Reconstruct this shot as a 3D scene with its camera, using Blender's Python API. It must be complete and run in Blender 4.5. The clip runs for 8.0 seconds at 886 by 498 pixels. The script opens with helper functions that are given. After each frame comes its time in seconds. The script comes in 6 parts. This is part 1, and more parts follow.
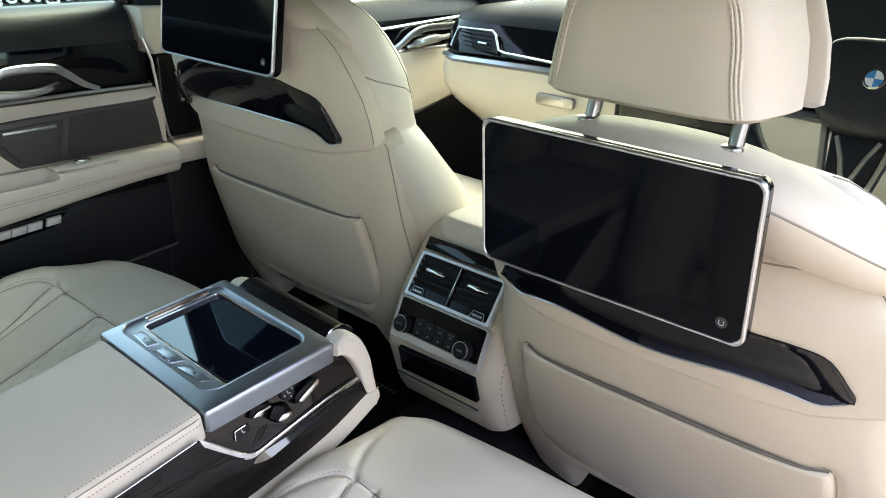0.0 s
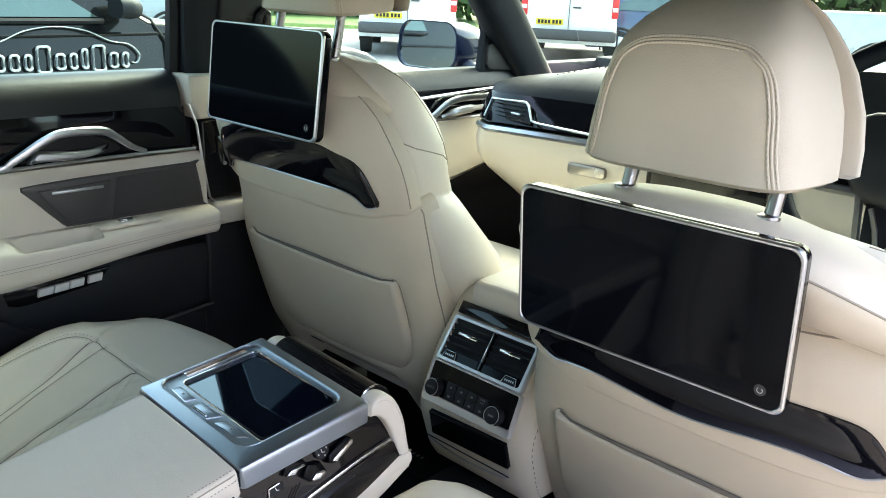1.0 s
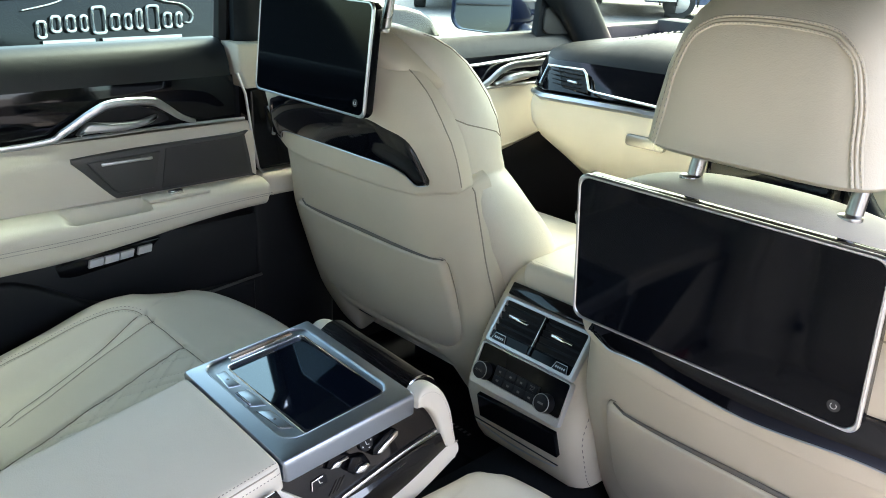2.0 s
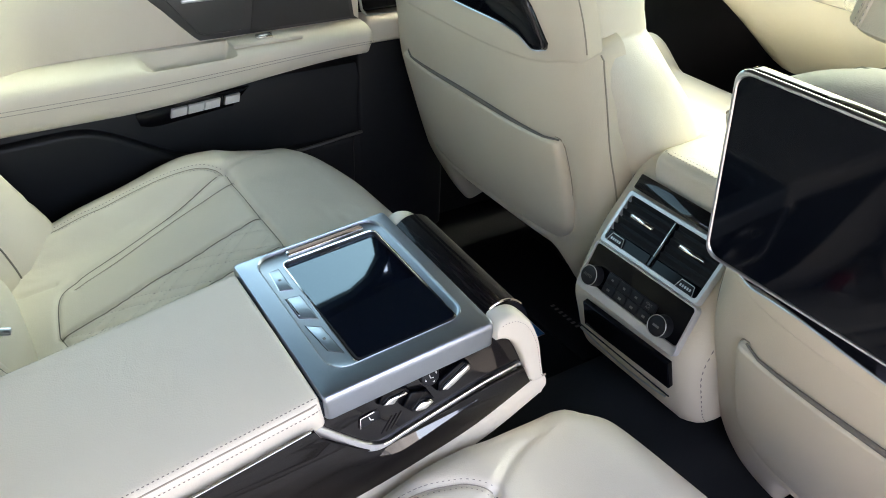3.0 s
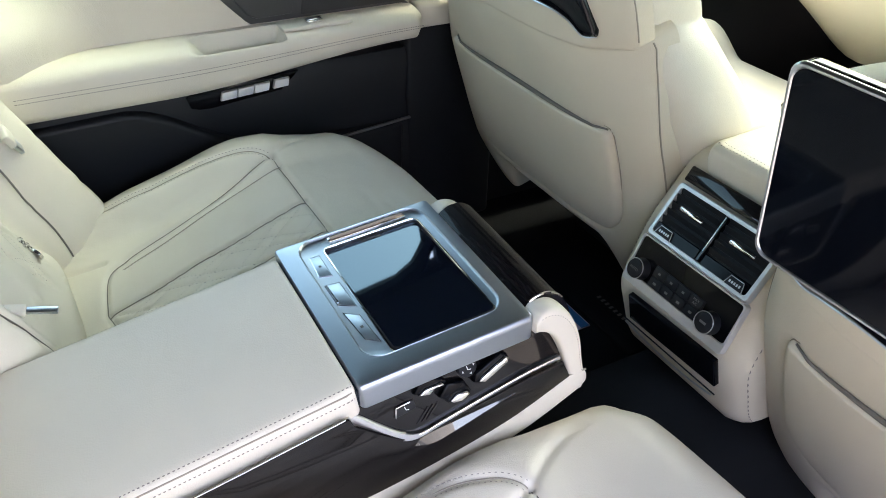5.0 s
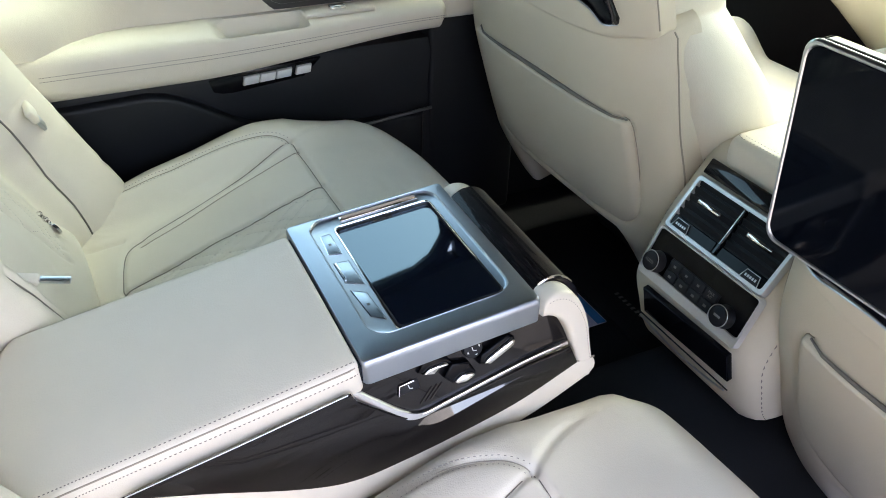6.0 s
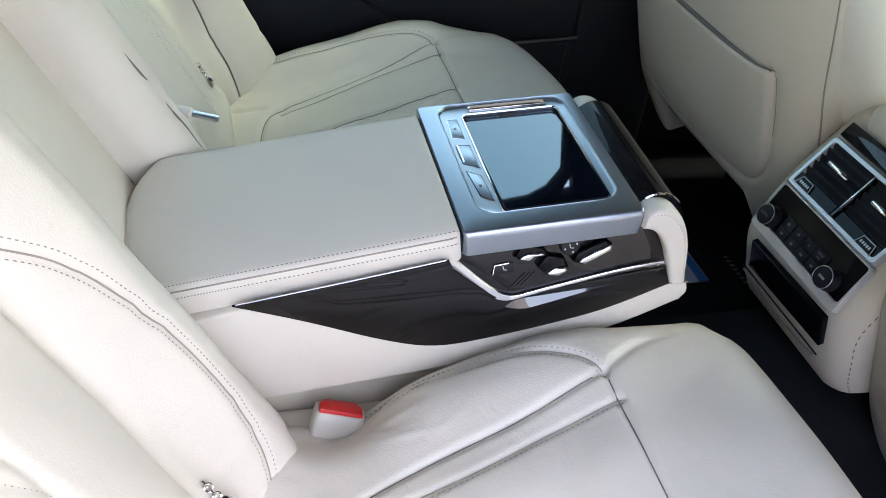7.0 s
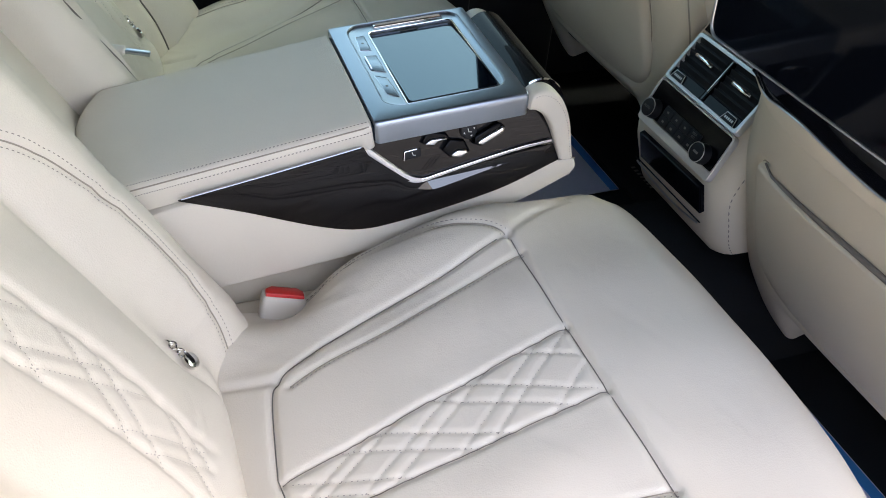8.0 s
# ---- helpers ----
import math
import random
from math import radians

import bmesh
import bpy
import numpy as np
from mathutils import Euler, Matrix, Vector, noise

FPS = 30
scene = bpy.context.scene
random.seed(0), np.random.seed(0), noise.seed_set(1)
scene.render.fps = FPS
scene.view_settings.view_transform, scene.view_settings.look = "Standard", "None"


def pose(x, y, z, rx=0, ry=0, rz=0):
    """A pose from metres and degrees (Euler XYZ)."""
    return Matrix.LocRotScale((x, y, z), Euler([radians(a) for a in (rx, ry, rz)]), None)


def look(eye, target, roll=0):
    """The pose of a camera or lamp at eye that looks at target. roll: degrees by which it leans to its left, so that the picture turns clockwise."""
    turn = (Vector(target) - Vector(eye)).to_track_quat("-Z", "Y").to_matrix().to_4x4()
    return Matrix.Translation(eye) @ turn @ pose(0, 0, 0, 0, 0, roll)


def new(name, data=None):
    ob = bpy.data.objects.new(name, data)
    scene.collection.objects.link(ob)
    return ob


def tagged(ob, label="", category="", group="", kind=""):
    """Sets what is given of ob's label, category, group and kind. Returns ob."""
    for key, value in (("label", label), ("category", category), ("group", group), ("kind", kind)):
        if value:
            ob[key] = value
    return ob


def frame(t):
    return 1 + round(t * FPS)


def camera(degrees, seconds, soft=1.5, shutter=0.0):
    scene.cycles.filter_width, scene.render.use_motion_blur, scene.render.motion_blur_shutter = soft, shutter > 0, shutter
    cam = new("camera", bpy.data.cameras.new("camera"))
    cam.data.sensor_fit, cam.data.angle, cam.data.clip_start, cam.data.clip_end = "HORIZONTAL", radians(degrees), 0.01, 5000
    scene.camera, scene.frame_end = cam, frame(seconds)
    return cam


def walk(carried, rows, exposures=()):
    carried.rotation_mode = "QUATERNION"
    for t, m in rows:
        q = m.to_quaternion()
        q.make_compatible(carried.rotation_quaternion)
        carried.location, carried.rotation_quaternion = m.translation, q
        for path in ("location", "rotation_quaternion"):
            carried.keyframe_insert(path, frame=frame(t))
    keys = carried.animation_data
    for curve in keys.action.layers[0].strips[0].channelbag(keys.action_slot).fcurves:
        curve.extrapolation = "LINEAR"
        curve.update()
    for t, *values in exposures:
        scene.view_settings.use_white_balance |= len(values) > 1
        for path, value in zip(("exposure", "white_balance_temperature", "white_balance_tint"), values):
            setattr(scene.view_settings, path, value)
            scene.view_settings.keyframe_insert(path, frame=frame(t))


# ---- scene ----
cam = camera(56.7, 8.0, 0.95)
PATH = [
    (0, (0.749, -0.378, 1.295), (-0.455, 1.026, 0.535), 2.1),
    (0.5, (0.743, -0.384, 1.295), (-0.488, 1.04, 0.617), 3.1),
    (1, (0.75, -0.399, 1.294), (-0.542, 1.002, 0.687), 2.6),
    (1.5, (0.751, -0.395, 1.294), (-0.564, 1.0, 0.724), 2.1),
    (2, (0.715, -0.365, 1.314), (-0.636, 0.927, 0.604), 2.4),
    (2.2, (0.692, -0.325, 1.315), (-0.688, 0.862, 0.488), 2.3),
    (3.3, (0.573, -0.189, 1.293), (-0.829, 0.699, 0.177), 2.3),
    (3.5, (0.572, -0.19, 1.295), (-0.832, 0.676, 0.163), 2.3),
    (4, (0.574, -0.19, 1.299), (-0.846, 0.642, 0.163), 2.0),
    (4.5, (0.579, -0.191, 1.298), (-0.859, 0.631, 0.178), 1.6),
    (6, (0.601, -0.177, 1.278), (-0.879, 0.582, 0.166), 1.8),
    (6.5, (0.615, -0.191, 1.258), (-0.91, 0.422, 0.119), 4.3),
    (7, (0.666, -0.196, 1.249), (-0.842, 0.291, 0.028), 7.4),
    (7.5, (0.767, -0.205, 1.262), (-0.684, 0.304, -0.016), 7.2),
    (8, (0.825, -0.205, 1.248), (-0.621, 0.389, 0.001), 4.7),
]
walk(cam, [(t, look(eye, target, roll)) for t, eye, target, roll in PATH], [(0, 3.88, 7850, 14), (1.4, 3.88, 7450, 13), (2.1, 4.06, 7500, 13), (3.4, 4.36, 7950, 16), (4.5, 4.33, 7650, 16), (6.0, 4.28, 7600, 16), (7.0, 3.96, 7250, 16), (7.6, 3.63, 7450, 15), (8, 3.55, 7600, 14)])
SKY = 0.12

# ---- light ----
world = bpy.data.worlds.new("sky")
scene.world = world
world.use_nodes = True
wn = world.node_tree.nodes
sky = wn.new("ShaderNodeTexSky")
sky.sky_type = "NISHITA"
sky.sun_disc = False
sky.sun_elevation = radians(50)
sky.sun_rotation = radians(-6)
sky.air_density, sky.dust_density, sky.ozone_density = 1.0, 4.0, 0.6
wn["Background"].inputs[1].default_value = SKY
haze = wn.new("ShaderNodeHueSaturation")  # an overcast sky: little colour
haze.inputs["Saturation"].default_value = 0.95
world.node_tree.links.new(sky.outputs[0], haze.inputs["Color"])
world.node_tree.links.new(haze.outputs[0], wn["Background"].inputs[0])
sun_data = bpy.data.lights.new("sun", "SUN")
sun_data.energy, sun_data.angle, sun_data.color = 0.5, radians(40), (1.0, 0.96, 0.9)
sun = new("sun", sun_data)
sun.matrix_world = look((-0.75, 7, 9), (0, 0, 0))


# ---- materials ----
def nodes(name):
    m = bpy.data.materials.new(name)
    m.use_nodes = True
    t = m.node_tree
    return m, t, t.nodes["Principled BSDF"]


def surface(name, colour, rough, metal=0.0, grain=600.0, bump=0.1, vary=0.06, stain=0.05, coat=0.0, stretch=(1, 1, 1), rvary=0.08, spec=0.5):
    """A plain material with fine grain, slow stains, gloss that wanders and fine relief."""
    m, t, p = nodes(name)
    new_node, link = t.nodes.new, t.links.new
    co = new_node("ShaderNodeTexCoord")
    mp = new_node("ShaderNodeMapping")
    mp.inputs["Scale"].default_value = stretch
    link(co.outputs["Object"], mp.inputs[0])
    fine = new_node("ShaderNodeTexNoise")
    fine.inputs["Scale"].default_value, fine.inputs["Detail"].default_value = grain, 3
    slow = new_node("ShaderNodeTexNoise")
    slow.inputs["Scale"].default_value, slow.inputs["Detail"].default_value = 7.0, 4
    link(mp.outputs[0], fine.inputs["Vector"])
    link(co.outputs["Object"], slow.inputs["Vector"])
    mix = new_node("ShaderNodeMix")
    mix.data_type = "RGBA"
    c = [max(0.0, v * (1 - vary)) for v in colour] + [1]
    d = [min(1.0, v * (1 + vary)) for v in colour] + [1]
    mix.inputs[6].default_value, mix.inputs[7].default_value = c, d
    link(fine.outputs[0], mix.inputs[0])
    mul = new_node("ShaderNodeMix")
    mul.data_type, mul.blend_type = "RGBA", "MULTIPLY"
    ramp = new_node("ShaderNodeMapRange")
    ramp.inputs["From Min"].default_value, ramp.inputs["From Max"].default_value = 0.35, 0.65
    ramp.inputs["To Min"].default_value, ramp.inputs["To Max"].default_value = 1 - 2 * stain, 1.0
    link(slow.outputs[0], ramp.inputs[0])
    mul.inputs[0].default_value = 1.0
    link(mix.outputs[2], mul.inputs[6])
    link(ramp.outputs[0], mul.inputs[7])
    link(mul.outputs[2], p.inputs["Base Color"])
    rr = new_node("ShaderNodeMapRange")
    rr.inputs["To Min"].default_value, rr.inputs["To Max"].default_value = max(0.02, rough - rvary), min(1, rough + rvary)
    link(slow.outputs[0], rr.inputs[0])
    link(rr.outputs[0], p.inputs["Roughness"])
    p.inputs["Metallic"].default_value = metal
    p.inputs["Specular IOR Level"].default_value = spec
    p.inputs["Coat Weight"].default_value = coat
    p.inputs["Coat Roughness"].default_value = 0.03
    if bump:
        b = new_node("ShaderNodeBump")
        b.inputs["Strength"].default_value, b.inputs["Distance"].default_value = bump, 0.0006
        link(fine.outputs[0], b.inputs["Height"])
        link(b.outputs[0], p.inputs["Normal"])
    return m


def leather_material(name, colour, rough=0.42, spec=0.5):
    """Soft nappa: cells for the pores, faint creases and slow change of tone."""
    m = surface(name, colour, rough, grain=900, bump=0.06, vary=0.025, stain=0.03, spec=spec)
    t = m.node_tree
    cells = t.nodes.new("ShaderNodeTexVoronoi")
    cells.inputs["Scale"].default_value = 750
    co = t.nodes["Texture Coordinate"]
    t.links.new(co.outputs["Object"], cells.inputs["Vector"])
    crease = t.nodes.new("ShaderNodeTexNoise")
    crease.inputs["Scale"].default_value, crease.inputs["Detail"].default_value, crease.inputs["Distortion"].default_value = 26, 3, 1.2
    t.links.new(co.outputs["Object"], crease.inputs["Vector"])
    add = t.nodes.new("ShaderNodeMath")
    add.operation = "MULTIPLY_ADD"
    add.inputs[1].default_value = 4.5
    t.links.new(crease.outputs[0], add.inputs[0])
    t.links.new(cells.outputs["Distance"], add.inputs[2])
    b = t.nodes["Bump"]
    b.inputs["Strength"].default_value, b.inputs["Distance"].default_value = 0.26, 0.0006
    t.links.new(add.outputs[0], b.inputs["Height"])
    return m


def wood_material(name, stretch, coat=0.6):
    """Dark fine-line veneer under thick lacquer, the grain along the car."""
    m, t, p = nodes(name)
    co = t.nodes.new("ShaderNodeTexCoord")
    mp = t.nodes.new("ShaderNodeMapping")
    mp.inputs["Scale"].default_value = stretch
    t.links.new(co.outputs["Object"], mp.inputs[0])
    n = t.nodes.new("ShaderNodeTexNoise")
    n.inputs["Scale"].default_value, n.inputs["Detail"].default_value, n.inputs["Distortion"].default_value = 4, 6, 0.6
    t.links.new(mp.outputs[0], n.inputs["Vector"])
    r = t.nodes.new("ShaderNodeValToRGB")
    r.color_ramp.elements[0].position, r.color_ramp.elements[0].color = 0.36, (0.003, 0.0025, 0.003, 1)
    r.color_ramp.elements[1].position, r.color_ramp.elements[1].color = 0.66, (0.0115, 0.0100, 0.0108, 1)
    t.links.new(n.outputs[0], r.inputs[0])
    t.links.new(r.outputs[0], p.inputs["Base Color"])
    p.inputs["Roughness"].default_value = 0.25
    p.inputs["Specular IOR Level"].default_value = 0.06
    p.inputs["Coat Weight"].default_value, p.inputs["Coat Roughness"].default_value = coat, 0.03
    # the lacquer flows a little unevenly over the grain
    w = t.nodes.new("ShaderNodeTexNoise")
    w.inputs["Scale"].default_value, w.inputs["Detail"].default_value, w.inputs["Distortion"].default_value = 14, 1, 0.3
    t.links.new(co.outputs["Object"], w.inputs["Vector"])
    b = t.nodes.new("ShaderNodeBump")
    b.inputs["Strength"].default_value, b.inputs["Distance"].default_value = 0.10, 0.004
    t.links.new(w.outputs[0], b.inputs["Height"])
    t.links.new(b.outputs[0], p.inputs["Coat Normal"])
    return m


def glass_material(name, tint=(0.80, 0.95, 0.89), ior=1.5):
    m, t, p = nodes(name)
    g = t.nodes.new("ShaderNodeBsdfGlossy")
    g.inputs["Roughness"].default_value = 0.01
    tr = t.nodes.new("ShaderNodeBsdfTransparent")
    tr.inputs[0].default_value = (*tint, 1)
    f = t.nodes.new("ShaderNodeFresnel")
    f.inputs[0].default_value = ior
    mx = t.nodes.new("ShaderNodeMixShader")
    t.links.new(f.outputs[0], mx.inputs[0])
    t.links.new(tr.outputs[0], mx.inputs[1])
    t.links.new(g.outputs[0], mx.inputs[2])
    t.links.new(mx.outputs[0], t.nodes["Material Output"].inputs[0])
    t.nodes.remove(p)
    return m


IVORY = leather_material("ivory_leather", (0.715, 0.660, 0.572))
IVORY_SHELL = leather_material("ivory_shell_leather", (0.66, 0.588, 0.475), 0.48)
THREAD = surface("grey_thread", (0.22, 0.195, 0.18), 0.8, grain=2500)
THREAD_PALE = surface("pale_thread", (0.42, 0.39, 0.35), 0.8, grain=2500)
WOOD = wood_material("dark_veneer", (60, 5, 260))
WOOD_CROSS = wood_material("dark_veneer_cross", (4, 160, 160), 0.3)
SEAM = surface("dark_seam", (0.17, 0.15, 0.13), 0.8, bump=0)
SEAM_PALE = surface("pale_seam", (0.33, 0.29, 0.235), 0.8, bump=0)
HUB = leather_material("dark_grey_leather", (0.011, 0.012, 0.015), 0.5)
LACQUER = surface("black_lacquer", (0.004, 0.0045, 0.007), 0.06, bump=0, vary=0, stain=0, coat=0.0, rvary=0.02, spec=0.35)
BLACK = surface("black_plastic", (0.009, 0.0105, 0.014), 0.5, grain=1200, bump=0.15, spec=0.3)
SOFT_BLACK = leather_material("black_leather", (0.009, 0.013, 0.019), 0.5, 0.2)
SATIN = surface("satin_aluminium", (0.57, 0.59, 0.62), 0.30, metal=1.0, grain=400, bump=0.02, vary=0.03, stain=0.01, rvary=0.04)
CHROME = surface("chrome", (0.78, 0.78, 0.78), 0.08, metal=1.0, bump=0, vary=0.02, stain=0, rvary=0.03)
POST = surface("satin_steel", (0.36, 0.35, 0.34), 0.28, metal=1.0, grain=500, bump=0.02, vary=0.03, stain=0.01, rvary=0.04)
SCREEN = surface("screen_glass", (0.0016, 0.0024, 0.0045), 0.06, bump=0, vary=0, stain=0, coat=0.0, rvary=0.02, spec=0.13)
TABLET = surface("tablet_glass", (0.002, 0.004, 0.009), 0.03, bump=0, vary=0, stain=0, coat=0.0, rvary=0.01, spec=1.0)
next(n for n in TABLET.node_tree.nodes if n.type == "BSDF_PRINCIPLED").inputs["Specular Tint"].default_value = (0.55, 0.80, 1.0, 1)  # blue of the reflected sky, put into the specular tint
BRIGHT = surface("bright_metal", (0.86, 0.86, 0.86), 0.2, metal=1.0, bump=0, vary=0.02, stain=0.01, rvary=0.04)
SILVER = surface("silver_plastic", (0.62, 0.62, 0.62), 0.36, metal=0.55, grain=500, bump=0.02, vary=0.02, stain=0.01)
PALE_SILVER = surface("pale_silver_paint", (0.80, 0.80, 0.79), 0.38, metal=0.25, grain=500, bump=0.02, vary=0.02, stain=0.01)
UNSEEN_WALL = surface("unseen_pale_wall", (0.49, 0.485, 0.48), 0.9, grain=40, bump=0.5, vary=0.12, stain=0.1)
LIGHT_BLOCKER = surface("dark_light_blocker", (0.055, 0.052, 0.05), 0.9, grain=30, bump=0.5, vary=0.2, stain=0.15, stretch=(8, 8, 0.6))
DIM = surface("dim_print", (0.16, 0.16, 0.16), 0.6, bump=0)
CARPET = surface("black_carpet", (0.018, 0.020, 0.023), 0.95, grain=1600, bump=1.0, vary=0.5, stain=0.12, spec=0.1)
GREY_MESH = surface("speaker_mesh", (0.035, 0.035, 0.037), 0.6, grain=1800, bump=0.5)
REAR_GLASS = glass_material("dark_tinted_glass", (0.40, 0.47, 0.44), 1.4)
PRIVACY = glass_material("privacy_glass", (0.42, 0.60, 0.56), 1.28)
SCREEN_GLASS = glass_material("green_windscreen_glass", (0.62, 0.78, 0.70), 1.4)
TINTED = glass_material("green_tinted_glass", (0.60, 0.80, 0.74), 1.28)
GLOSS_BLACK = surface("gloss_black_plastic", (0.003, 0.0035, 0.005), 0.10, bump=0, vary=0, stain=0, rvary=0.03, spec=0.12)
# the blue in this metal stands for reflected sky
DOCK = surface("dock_aluminium", (0.42, 0.475, 0.55), 0.36, metal=1.0, grain=400, bump=0.02, vary=0.03, stain=0.01, rvary=0.04)
BROWN_REFLECTION = surface("brown_reflection_metal", (0.16, 0.10, 0.08), 0.25, metal=1.0, bump=0, vary=0.02, stain=0)
REFLECTION_LACQUER = surface("reflection_lacquer", (0.012, 0.011, 0.011), 0.05, bump=0, vary=0, stain=0, rvary=0.02, spec=1.0, coat=0.6)
RED = surface("red_plastic", (0.72, 0.03, 0.03), 0.35, bump=0.02)
HEADLINER = surface("headliner", (0.028, 0.028, 0.030), 0.9, grain=900, bump=0.4)
PRINT = surface("white_print", (0.75, 0.75, 0.75), 0.6, bump=0)
ASPHALT = surface("asphalt", (0.22, 0.22, 0.215), 0.9, grain=60, bump=0.6, vary=0.25, stain=0.15)
LEDGE = leather_material("black_ledge_leather", (0.010, 0.013, 0.017), 0.42, 0.4)
IVORY_PLASTIC = surface("ivory_plastic", (0.70, 0.65, 0.57), 0.45, grain=900, bump=0.05, vary=0.02)
GREY_PLASTIC = surface("grey_plastic", (0.06, 0.06, 0.062), 0.4, grain=900, bump=0.1)
BLUE = surface("blue_print", (0.03, 0.22, 0.52), 0.5, bump=0.1)
PAPER = surface("pale_paper", (0.62, 0.62, 0.75), 0.7, grain=200, bump=0.2)
TYRE = surface("tyre_rubber", (0.02, 0.02, 0.02), 0.8, grain=200, bump=0.3)
CAR_BLACK = surface("black_car_paint", (0.006, 0.007, 0.008), 0.12, coat=0.0, spec=0.35, bump=0, rvary=0.03)
VAN_WHITE = surface("white_van_paint", (0.86, 0.86, 0.86), 0.25, coat=0.3, bump=0)
CAR_BLUE = surface("dark_blue_paint", (0.01, 0.016, 0.04), 0.1, coat=0.5, bump=0)
CAR_BLUE_BRIGHT = surface("blue_paint", (0.03, 0.07, 0.16), 0.2, coat=0.5, bump=0)
CAR_SILVER = surface("silver_paint", (0.42, 0.45, 0.48), 0.3, metal=0.3, coat=0.4, bump=0)
CAR_GLASS = surface("reflective_glass", (0.12, 0.17, 0.16), 0.05, metal=0.6, bump=0, vary=0, rvary=0.02)
SIGN_WHITE = surface("sign_white", (0.8, 0.8, 0.8), 0.5, bump=0)
YELLOW = surface("yellow_plate", (0.75, 0.55, 0.03), 0.4, bump=0)
LEAF = surface("leaves", (0.06, 0.11, 0.03), 0.7, grain=3, bump=0, vary=0.5, stain=0.2)
GRASS = surface("grass", (0.09, 0.16, 0.04), 0.9, grain=8, bump=0.5, vary=0.4, stain=0.15)
MIRROR = surface("mirror", (0.9, 0.9, 0.9), 0.02, metal=1.0, bump=0, vary=0, stain=0, rvary=0.01)


# ---- mesh tools ----
class MB:
    """Vertices and faces gathered for one mesh."""

    def __init__(self):
        self.v, self.f = [], []

    def grid(self, p, flip=False):
        nu, nv = p.shape[:2]
        o = len(self.v)
        self.v += [tuple(q) for q in p.reshape(-1, 3)]
        for i in range(nu - 1):
            for j in range(nv - 1):
                q = (o + i * nv + j, o + (i + 1) * nv + j, o + (i + 1) * nv + j + 1, o + i * nv + j + 1)
                self.f.append(q[::-1] if flip else q)
        return self

    def loft(self, rings, caps=True, closed=True):
        o, n = len(self.v), len(rings[0])
        for r in rings:
            self.v += [tuple(q) for q in r]
        for k in range(len(rings) - 1):
            for i in range(n if closed else n - 1):
                j = (i + 1) % n
                self.f.append((o + k * n + i, o + k * n + j, o + (k + 1) * n + j, o + (k + 1) * n + i))
        if caps:
            self.f.append(tuple(o + i for i in range(n))[::-1])
            self.f.append(tuple(o + (len(rings) - 1) * n + i for i in range(n)))
        return self

    def tube(self, pts, r, n=8, closed=False, flat=1.0, up=(0, 0, 1)):
        pts = [Vector(p) for p in pts]
        rings = []
        for i, p in enumerate(pts):
            a = pts[i - 1] if i or closed else p
            b = pts[(i + 1) % len(pts)] if i + 1 < len(pts) or closed else p
            d = (b - a).normalized()
            s = d.cross(Vector(up))
            s = s.normalized() if s.length > 1e-4 else d.orthogonal().normalized()
            w = s.cross(d)
            rad = r[i] if isinstance(r, (list, tuple)) else r
            rings.append([p + s * math.cos(k * math.tau / n) * rad + w * math.sin(k * math.tau / n) * rad * flat for k in range(n)])
        if closed:
            rings.append(rings[0])
        return self.loft(rings, caps=not closed)

    def dash(self, a, b, normal, r=0.0005):
        d = (b - a).normalized()
        s = d.cross(normal).normalized() * r
        u = normal * r * 0.8
        o = len(self.v)
        m = (a + b) / 2 + u
        self.v += [tuple(q) for q in (a + s - u, a - s - u, b - s - u, b + s - u, m + s, m - s)]
        self.f += [(o, o + 4, o + 3), (o + 1, o + 2, o + 5), (o, o + 1, o + 5, o + 4), (o + 3, o + 4, o + 5, o + 2)]

    def add(self, bm, m=None):
        o = len(self.v)
        bm.verts.index_update()
        for v in bm.verts:
            self.v.append(tuple(m @ v.co if m else v.co))
        for f in bm.faces:
            self.f.append(tuple(o + v.index for v in f.verts))
        bm.free()
        return self

    def box(self, x0, x1, y0, y1, z0, z1, bevel=0.002, seg=2, m=None):
        bm = bmesh.new()
        bmesh.ops.create_cube(bm, size=1)
        for v in bm.verts:
            v.co = Vector(((x0 + x1) / 2 + v.co.x * (x1 - x0), (y0 + y1) / 2 + v.co.y * (y1 - y0), (z0 + z1) / 2 + v.co.z * (z1 - z0)))
        if bevel:
            bmesh.ops.bevel(bm, geom=bm.edges[:], offset=min(bevel, 0.48 * min(x1 - x0, y1 - y0, z1 - z0)), segments=seg, affect="EDGES", profile=0.5)
        return self.add(bm, m)

    def prism(self, pts, m, depth, bevel=0.001, seg=2):
        """A flat outline (local x, y), pushed along local z from 0 to depth, its rims rounded, set by the pose m."""
        bm = bmesh.new()
        lo = [bm.verts.new((p[0], p[1], 0)) for p in pts]
        hi = [bm.verts.new((p[0], p[1], depth)) for p in pts]
        n = len(pts)
        bm.faces.new(lo[::-1])
        top = bm.faces.new(hi)
        for i in range(n):
            bm.faces.new((lo[i], lo[(i + 1) % n], hi[(i + 1) % n], hi[i]))
        bmesh.ops.recalc_face_normals(bm, faces=bm.faces[:])
        if bevel:
            bmesh.ops.bevel(bm, geom=list(top.edges), offset=bevel, segments=seg, affect="EDGES", profile=0.5)
        return self.add(bm, m)

    def cyl(self, m, r, h, n=24, bevel=0.0, r2=None):
        prof = [(r, 0), (r if r2 is None else r2, h)]
        if bevel:
            q = r if r2 is None else r2
            prof = [(r, 0), (q, h - bevel), (q - 0.3 * bevel, h - 0.3 * bevel), (q - bevel, h)]
